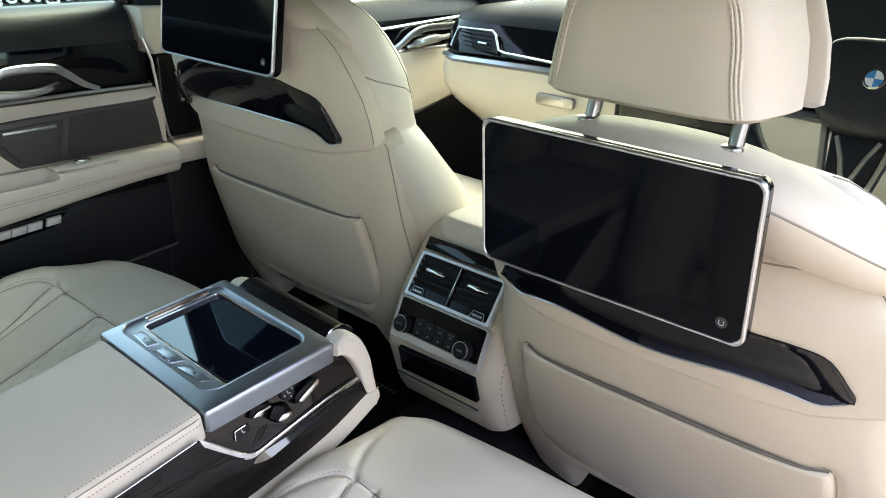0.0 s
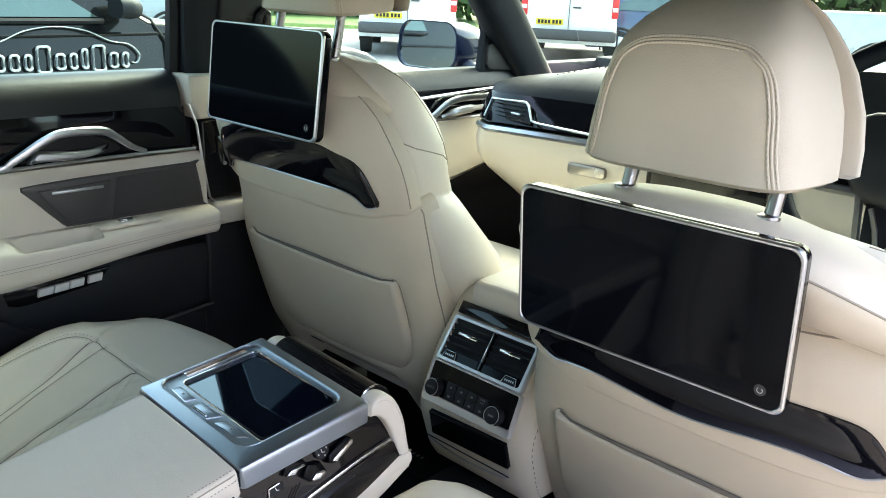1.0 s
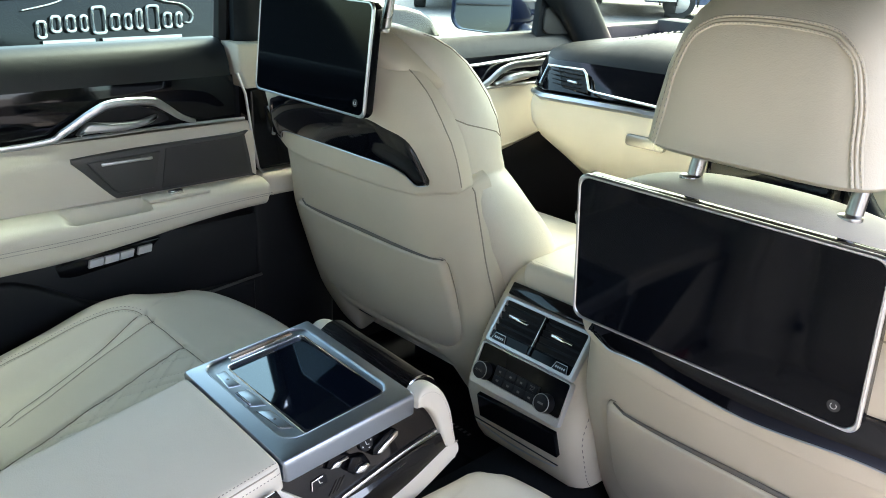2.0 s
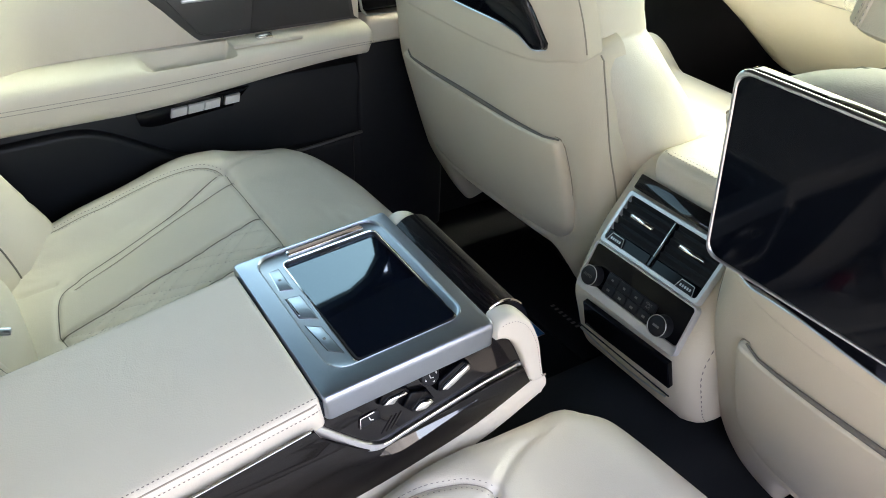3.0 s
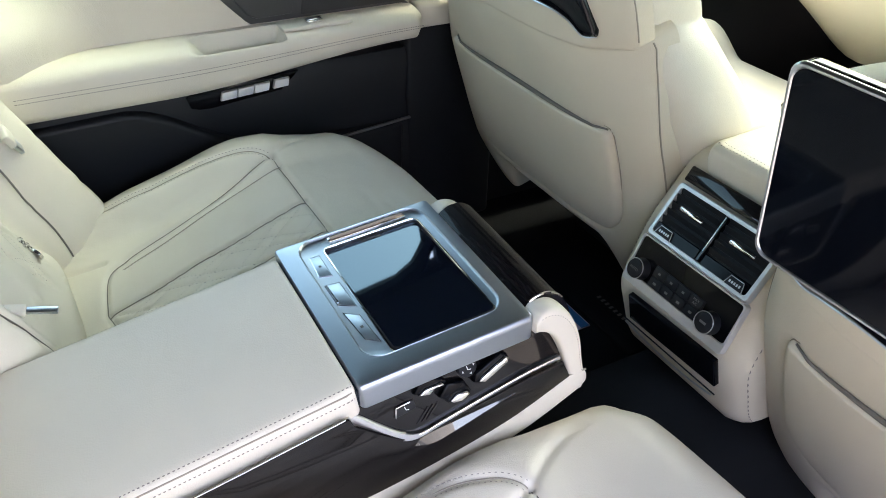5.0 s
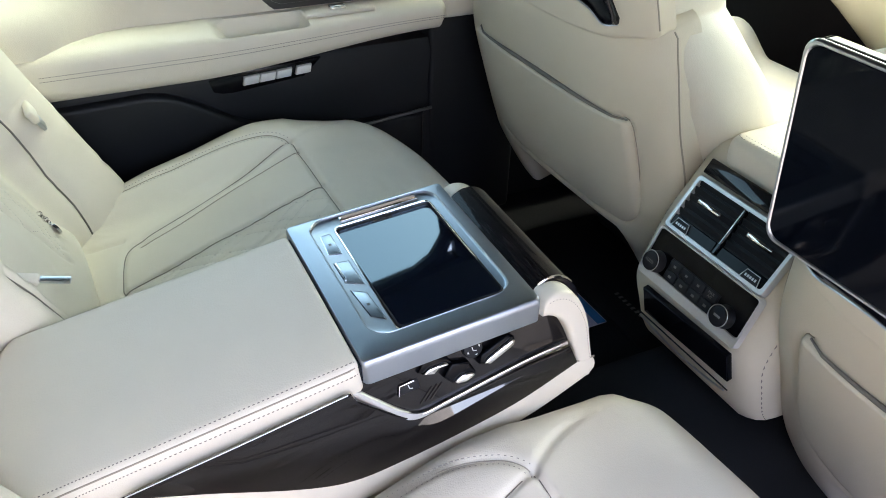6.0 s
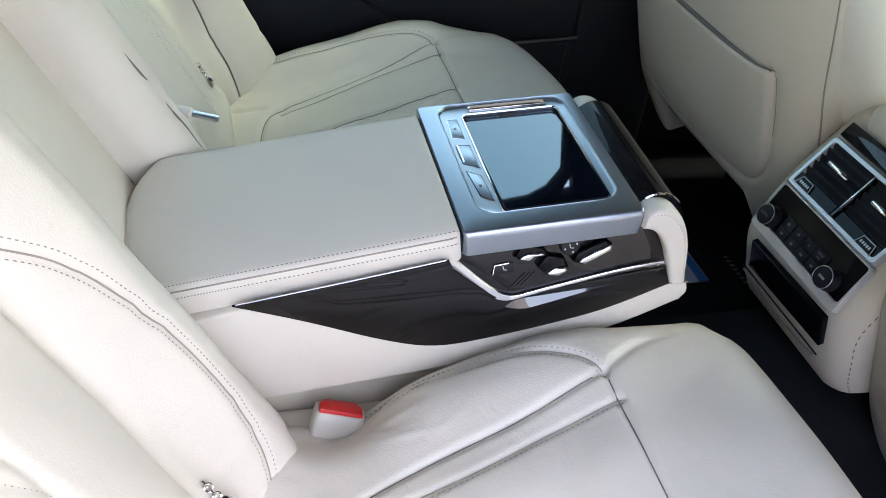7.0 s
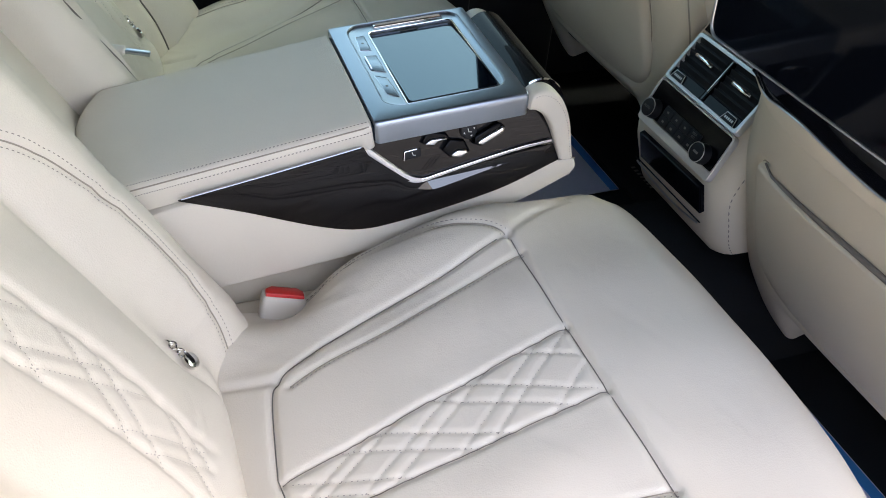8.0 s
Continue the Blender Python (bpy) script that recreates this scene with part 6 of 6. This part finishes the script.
def paper_mat(x0, x1, y0, y1, z):
    ob = thing("paper_mat", ((x0 + x1) / 2, (y0 + y1) / 2, z), "pale protective paper mat with a blue printed edge on the floor", "paper mat", "paper mats")
    part("sheet", MB().box(x0, x1, y0, y1, z, z + 0.003, 0.001), PAPER, ob)
    part("edge", MB().box(x0, x1, y1 - 0.02, y1 - 0.003, z + 0.003, z + 0.004, 0), BLUE, ob, "blue printed edge")


# ---- outside ----
def vehicle(name, label, category, paint, at, heading, profile, half, belt, wheels, windows, tuck=0.16):
    """A parked vehicle. profile: its side outline (ahead, up); above the belt it leans in; windows: outlines on its sides, or with 'rear' on its back."""
    ob = thing(name, (at[0], at[1], 0), label, category, "parked vehicles")
    hx, hy = math.cos(radians(heading)), math.sin(radians(heading))
    m = basis((at[0], at[1], 0), (hx, hy, 0), (0, 0, 1))  # local x ahead, y up, z to its right
    top = max(b for a, b in profile)

    def lean(b):
        return 1 - tuck * max(0.0, (b - belt) / (top - belt))
    rings = []
    for w, s in ((-1.0, 0.965), (-0.985, 0.985), (-0.94, 1.0), (0.94, 1.0), (0.985, 0.985), (1.0, 0.965)):
        rings.append([m @ Vector((a * s, 0.35 + (b - 0.35) * s, w * half * lean(b))) for a, b in profile])
    part("body", MB().loft(rings), paint, ob, "", 35)
    for a, r in wheels:
        for s in (-1, 1):
            wm = m @ Matrix.Translation((a, r, half - 0.20 if s > 0 else -half - 0.008))
            tw = part("wheel", MB().cyl(wm, r, 0.208, 32, 0.02), TYRE, ob, "black tyre on a metal rim")
            part("rim", MB().cyl(wm @ Matrix.Translation((0, 0, 0.2 if s > 0 else -0.006)), r * 0.66, 0.014, 24, 0.004), SATIN, tw)
            arch = [wm @ Vector(((r + 0.05) * math.cos(t), (r + 0.05) * math.sin(t), 0.206 if s > 0 else 0.002)) for t in np.linspace(-0.2, math.pi + 0.2, 16)]
            part("arch", MB().tube(arch, 0.028, 6), TYRE, ob)
    for o in windows:
        for s in (-1, 1):
            pts = [m @ Vector((a, b, s * (half * lean(b) + 0.003))) for a, b in o]
            w = MB()
            w.v = [tuple(q) for q in pts] + [tuple(q - (m.to_3x3() @ Vector((0, 0, s * 0.02)))) for q in pts]
            n = len(pts)
            w.f = [tuple(range(n)), tuple(range(2 * n - 1, n - 1, -1))] + [(i, n + i, n + (i + 1) % n, (i + 1) % n) for i in range(n)]
            part("window", w, CAR_GLASS, ob, "dark side window")
    return ob, m


def black_car():
    prof = spline([(-2.3, 0.4), (-2.38, 0.75), (-2.3, 1.05), (-2.2, 1.12), (-1.9, 1.40), (-1.3, 1.62), (-0.5, 1.66), (0.05, 1.60), (0.84, 1.17), (1.05, 1.10), (2.0, 0.98), (2.35, 0.85), (2.4, 0.5), (2.35, 0.35)], 4) + [(2.3, 0.28), (-2.3, 0.28)]
    wins = [[(-1.3, 1.115), (-0.38, 1.115), (-0.38, 1.54), (-1.1, 1.52)], [(-0.30, 1.115), (0.70, 1.115), (0.08, 1.52), (-0.30, 1.55)]]
    ob, m = vehicle("black_car", "black car parked alongside with white sign shapes on its door", "car", CAR_BLACK, (-3.62, 0.48), 90, prof, 0.92, 1.10, ((-1.42, 0.36), (1.45, 0.36)), wins)
    part("door_gap", MB().tube([m @ Vector(q) for q in ((0.57, 1.243, 0.885), (0.78, 1.19, 0.895), (0.93, 1.107, 0.918), (0.995, 1.014, 0.925), (1.002, 0.88, 0.925), (1.0, 0.6, 0.925))], 0.006, 6), TYRE, ob)
    part("belt_trim", MB().tube([m @ Vector((a, 1.10, 0.921)) for a in (-1.3, -0.2, 0.72)], 0.012, 6), BLACK, ob)
    part("crease", MB().tube([m @ Vector((a, 1.04 + 0.01 * a, 0.917)) for a in (-1.6, 0.0, 1.9)], 0.008, 6), CAR_BLACK, ob)
    mr = part("door_mirror", MB().loft([[m @ Vector((0.78 + 0.07 * d, 1.155 + b * k, 1.0 + a * k)) for a, b in rounded(0.15, 0.085, 0.035, 5)] for k, d in ((0.9, -0.6), (1.0, 0.0), (0.8, 0.6), (0.4, 0.9))]), BLACK, ob, "black door mirror")
    w = MB().grid(np.array([[m @ Vector((0.80, 1.205, s * 0.80)), m @ Vector((0.12, 1.575, s * 0.70))] for s in (-1, 1)]))
    part("windscreen", w, CAR_GLASS, ob, "windscreen that mirrors the sky")
    # sign on the door: a car-shaped line over a row of letter-high blocks
    sm = m @ Matrix.Translation((-0.48, 0.0, 0.9265))
    arc = spline([(0.66, 0.995), (0.78, 1.02), (0.88, 1.062), (1.0, 1.078), (1.12, 1.062), (1.22, 1.02), (1.3, 1.005), (1.345, 0.965), (1.335, 0.93), (1.31, 0.93)], 6)
    part("sign_line", MB().tube([sm @ Vector((a, b, 0.0)) for a, b in arc], 0.0065, 6, flat=0.4), SIGN_WHITE, ob, "white car-shaped line")
    x = 0.70
    for w, h, drop in ((0.043, 0.075, -0.02), (0.045, 0.072, 0), (0.045, 0.072, 0), (0.036, 0.072, 0), (0.062, 0.115, -0.012), (0.046, 0.072, 0), (0.038, 0.072, 0), (0.034, 0.09, 0), (0.062, 0.115, -0.012), (0.044, 0.072, 0), (0.036, 0.072, 0)):
        part("sign_block", MB().tube([sm @ Vector((x + w / 2 + a, 0.905 + drop + h / 2 + b, 0.001)) for a, b in rounded(w - 0.014, h - 0.014, 0.010, 3)], 0.0055, 6, True), SIGN_WHITE, ob, "white letter-sized block")
        x += w + 0.011
    part("sign_bar", MB().box(0.72, 0.92, 0.862, 0.880, 0, 0.002, 0.0, 1, sm), SIGN_WHITE, ob)
    part("sign_bar", MB().box(0.95, 1.29, 0.858, 0.880, 0, 0.002, 0.0, 1, sm), SIGN_WHITE, ob)


def white_van(at, heading):
    prof = [(-2.25, 0.45), (-2.28, 1.9), (-2.2, 2.02), (1.1, 2.02), (1.3, 1.9), (1.95, 1.25), (2.45, 1.05), (2.5, 0.5), (2.4, 0.35), (-2.2, 0.35)]
    wins = [[(0.6, 1.2), (1.7, 1.2), (1.3, 1.75), (0.6, 1.78)]]
    ob, m = vehicle("white_van", "white panel van with red tail lamps parked across the yard", "van", VAN_WHITE, at, heading, prof, 0.93, 1.2, ((-1.35, 0.33), (1.55, 0.33)), wins, 0.10)
    bx = -2.29
    for s in (-1, 1):
        lm = part("tail_lamp", MB().box(bx - 0.02, bx + 0.06, 0.86, 1.26, s * 0.86 - 0.06, s * 0.86 + 0.06, 0.02, 3, m), RED, ob, "tall red tail lamp")
        part("lens", MB().box(bx - 0.024, bx + 0.02, 0.98, 1.06, s * 0.86 - 0.05, s * 0.86 + 0.05, 0.008, 2, m), PRINT, lm)
    part("door_gap", MB().box(bx - 0.004, bx + 0.02, 0.5, 1.95, -0.006, 0.006, 0, 1, m), GREY_PLASTIC, ob)
    part("door_handle", MB().box(bx - 0.02, bx + 0.02, 1.02, 1.05, 0.06, 0.22, 0.008, 2, m), GREY_PLASTIC, ob)
    pl = part("number_plate", MB().box(bx - 0.012, bx + 0.02, 0.70, 0.81, -0.62, -0.10, 0.004, 2, m), YELLOW, ob, "yellow number plate with plain dark bars")
    for k in range(7):
        z = -0.585 + k * 0.064 + (0.02 if k > 3 else 0)
        part("plate_bar", MB().box(bx - 0.014, bx, 0.722, 0.788, z, z + 0.045, 0, 1, m), TYRE, pl)
    part("bumper", MB().box(bx - 0.06, bx + 0.1, 0.42, 0.62, -0.92, 0.92, 0.04, 3, m), GREY_PLASTIC, ob)


def other_vehicles():
    white_van((-9.92, 15.05), 122)
    white_van((-12.3, 12.4), 134)
    hatch = spline([(-2.0, 0.4), (-2.05, 0.85), (-1.9, 1.0), (-1.5, 1.40), (-0.4, 1.52), (0.5, 1.38), (1.1, 1.0), (1.9, 0.88), (2.05, 0.6), (2.0, 0.4)], 4) + [(1.9, 0.28), (-1.9, 0.28)]
    wins = [[(-1.35, 1.02), (-0.3, 1.02), (-0.35, 1.42), (-1.1, 1.36)], [(-0.22, 1.02), (0.85, 1.02), (0.42, 1.32), (-0.25, 1.42)]]
    vehicle("blue_car", "blue hatchback parked behind the van", "car", CAR_BLUE_BRIGHT, (-7.6, 15.6), 30, hatch, 0.86, 1.0, ((-1.25, 0.31), (1.25, 0.31)), wins)
    suv = [(-2.5, 0.55), (-2.55, 1.15), (-2.45, 1.22), (-1.0, 1.22), (-0.9, 1.78), (0.5, 1.82), (1.0, 1.3), (1.2, 1.24), (2.4, 1.14), (2.55, 0.9), (2.5, 0.5), (2.4, 0.42), (-2.4, 0.42)]
    wins = [[(-0.8, 1.28), (0.1, 1.28), (0.1, 1.68), (-0.8, 1.70)], [(0.18, 1.28), (0.92, 1.28), (0.5, 1.68), (0.18, 1.68)]]
    vehicle("grey_pickup", "silver-grey pick-up truck parked ahead", "truck", CAR_SILVER, (-1.0, 12.2), 0, suv, 0.93, 1.2, ((-1.55, 0.40), (1.6, 0.40)), wins)
    vehicle("silver_car", "pale silver hatchback parked by the grass", "car", CAR_SILVER, (-14.5, 6.6), 60, hatch, 0.86, 1.0, ((-1.25, 0.31), (1.25, 0.31)), [[(-1.35, 1.02), (-0.3, 1.02), (-0.35, 1.42), (-1.1, 1.36)]])


def beyond():
    h = MB()
    rng = random.Random(4)
    v = []
    # a hedge of many small leaf clumps, and a grass verge before it
    for k in range(20000):
        t = rng.random()
        ang = radians(60 + 110 * t)
        d = 30 + rng.gauss(0, 0.8)
        c = Vector((d * math.cos(ang), d * math.sin(ang), rng.random() ** 0.7 * (2.6 + 1.2 * math.sin(t * 23) + 0.7 * math.sin(t * 61))))
        a, b = Vector([rng.gauss(0, 1) for _ in range(3)]).normalized() * 0.22, Vector([rng.gauss(0, 1) for _ in range(3)]).normalized() * 0.22
        o = len(h.v)
        h.v += [tuple(c - a), tuple(c + b), tuple(c + a), tuple(c - b)]
        h.f.append((o, o + 1, o + 2, o + 3))
    tagged(part("hedge", h, LEAF, None), "uneven green hedge along the edge of the yard", "hedge", kind="stuff")
    ring = [[Vector((r * math.cos(radians(55 + 5 * k)), r * math.sin(radians(55 + 5 * k)), z)) for k in range(26)] for r, z in ((24.5, 0.0), (24.6, 0.10), (33, 0.25), (59, 0.4))]
    g = MB()
    for r0, r1 in zip(ring[:-1], ring[1:]):
        g.loft([r0, r1], False, False)
    setting("verge", g, GRASS, "green grass verge beside the yard", "grass")

# ---- build ----
cabin()
rear_seat(RX, -1, "ivory leather outer rear seat with quilted strip, near the open door")
left_seat, left_back = rear_seat(LX, 1, "ivory leather outer rear seat with quilted strip, by the closed door")
rear_centre(left_seat)
belt(left_back, basis((LX, -0.2, 0.64), (-1, 0, 0), (0, -math.sin(radians(27)), math.cos(radians(27)))), LX)
armrest()
buckle(0.150, -0.120, 0.634)
front_seat(0.395, 0.394, -0.080, 0.36, "ivory leather driver's seat with a screen on its back", (0.3905, 0.2695, 1.027, 0.293, 0.158, -5), (0.325, 1.128, 0.376), 1.113, 0.3957,
           ((0.0, -0.016), (0.10, -0.006), (0.148, -0.010), (0.186, -0.020), (0.212, -0.012)), ((0.0, 0.062), (0.11, 0.057), (0.157, 0.053), (0.190, 0.040), (0.214, -0.004)), 0.034)
front_seat(-0.364, 0.427, 0.0, 0.32, "ivory leather front passenger seat, raised headrest, screen on its back", (-0.351, 0.3549, 1.147, 0.293, 0.162, 6.5), (0.41, 1.246, -0.334), 1.19, -0.338,
           ((0.0, 0.043), (0.120, 0.040), (0.164, 0.030), (0.186, 0.010), (0.207, 0.010)), ((0.0, 0.118), (0.10, 0.113), (0.144, 0.102), (0.188, 0.080), (0.209, 0.018)), 0.0)
console()
rear_door()
front_door()
door_pillar()
wing_mirror()
dashboard()
steering_wheel()
pillar("pillar_b", [(-0.715, 0.505, 0.40), (-0.715, 0.505, 1.05), (-0.70, 0.505, 1.12), (-0.64, 0.48, 1.45)], 0.17, SOFT_BLACK, "black centre door pillar")
pillar("pillar_a", [(-0.73, 1.60, 1.0), (-0.715, 1.475, 1.12), (-0.67, 1.262, 1.30), (-0.62, 1.10, 1.45)], 0.17, SOFT_BLACK, "black windscreen pillar", 0.07)
pillar("pillar_a_near", [(0.80, 1.62, 1.02), (0.77, 1.47, 1.12), (0.72, 1.265, 1.30), (0.67, 1.12, 1.45)], 0.12, SOFT_BLACK, "black windscreen pillar", 0.07)
pillar("pillar_b_near", [(0.78, 0.62, 0.40), (0.78, 0.62, 1.05), (0.70, 0.58, 1.45)], 0.12, SOFT_BLACK, "black centre door pillar")
pillar("pillar_c", [(-0.72, -0.66, 0.40), (-0.72, -0.66, 1.1), (-0.62, -0.75, 1.45)], 0.2, SOFT_BLACK, "black rear pillar")
pillar("pillar_c_near", [(0.77, -0.70, 0.40), (0.77, -0.70, 1.1), (0.67, -0.80, 1.45)], 0.2, SOFT_BLACK, "black rear pillar")
w = MB().grid(np.array([[(-0.74, 1.62, 1.10), (-0.62, 1.12, 1.42)], [(0.79, 1.62, 1.10), (0.67, 1.12, 1.42)]]))
setting("window_1", w, SCREEN_GLASS, "clear windscreen, faintly green", "windscreen")
setting("wall_near", MB().box(0.79, 0.84, 0.68, 1.95, 0.40, 1.08, 0.01), SOFT_BLACK, "dark inside of the closed driver's door", "car door")
setting("trim_cant_rail", MB().prism([(0.0, -0.014), (0.03, -0.012), (0.05, 0.035), (0.0, 0.045)], basis((-0.658, 0.95, 1.428), (1, 0, 0), (0, 0, 1)), 1.75, 0.0), SOFT_BLACK, "dark trim rail along the roof edge", "trim")
setting("window_3", MB().grid(np.array([[(0.80, 0.68, 1.08), (0.70, 0.66, 1.41)], [(0.80, 1.45, 1.08), (0.715, 1.14, 1.38)]])), TINTED, "tinted window of the closed driver's door", "window")
setting("trim_cant_rail_near", MB().prism([(0.0, -0.02), (0.03, -0.02), (0.05, 0.05), (0.0, 0.045)], basis((0.672, 0.95, 1.40), (1, 0, 0), (0, 0, 1)), 1.75, 0.0), SOFT_BLACK, "dark trim rail along the roof edge", "trim")
for nm, x in (("wall_quarter_far", -0.70), ("wall_quarter_near", 0.72)):
    setting(nm, MB().prism([(-1.0, 1.04), (-0.60, 1.04), (-0.60, 1.46), (-0.95, 1.46)], basis((x, 0, 0), (0, 1, 0), (0, 0, 1)), 0.03, 0.0), SOFT_BLACK, "black trim of the rear quarter", "trim panel")
setting("wall_kick", MB().box(-0.82, -0.77, 1.60, 2.05, FLOOR, 1.09, 0.01), SOFT_BLACK, "dark kick panel beside the far footwell", "trim panel")
setting("sill", MB().box(0.76, 0.86, -0.6, 0.62, 0.30, 0.42, 0.02, 3), BLACK, "black door sill", "sill")
paper_mat(0.17, 0.72, 0.28, 0.605, FLOOR + 0.002)
paper_mat(-0.62, -0.288, 0.28, 0.612, FLOOR + 0.002)
floor_mat(-0.60, -0.19, 0.62, 0.80, FLOOR + 0.002, "black floor mat with pale woven marks")
# out of view: added to limit low sky and bounce light into the cabin
setting("wall_unseen_side", MB().box(2.9, 3.2, -9, 9, 0, 1.6, 0.02), UNSEEN_WALL, "unseen pale wall, added to shape light through the open door", "wall")
# out of view: added to keep rear light off the driver's seat back
setting("wall_light_block", MB().box(0.95, 2.88, -2.9, -2.6, 0, 3.4, 0.02), LIGHT_BLOCKER, "unseen dark wall, added to block light from behind", "wall")

black_car()
other_vehicles()
beyond()
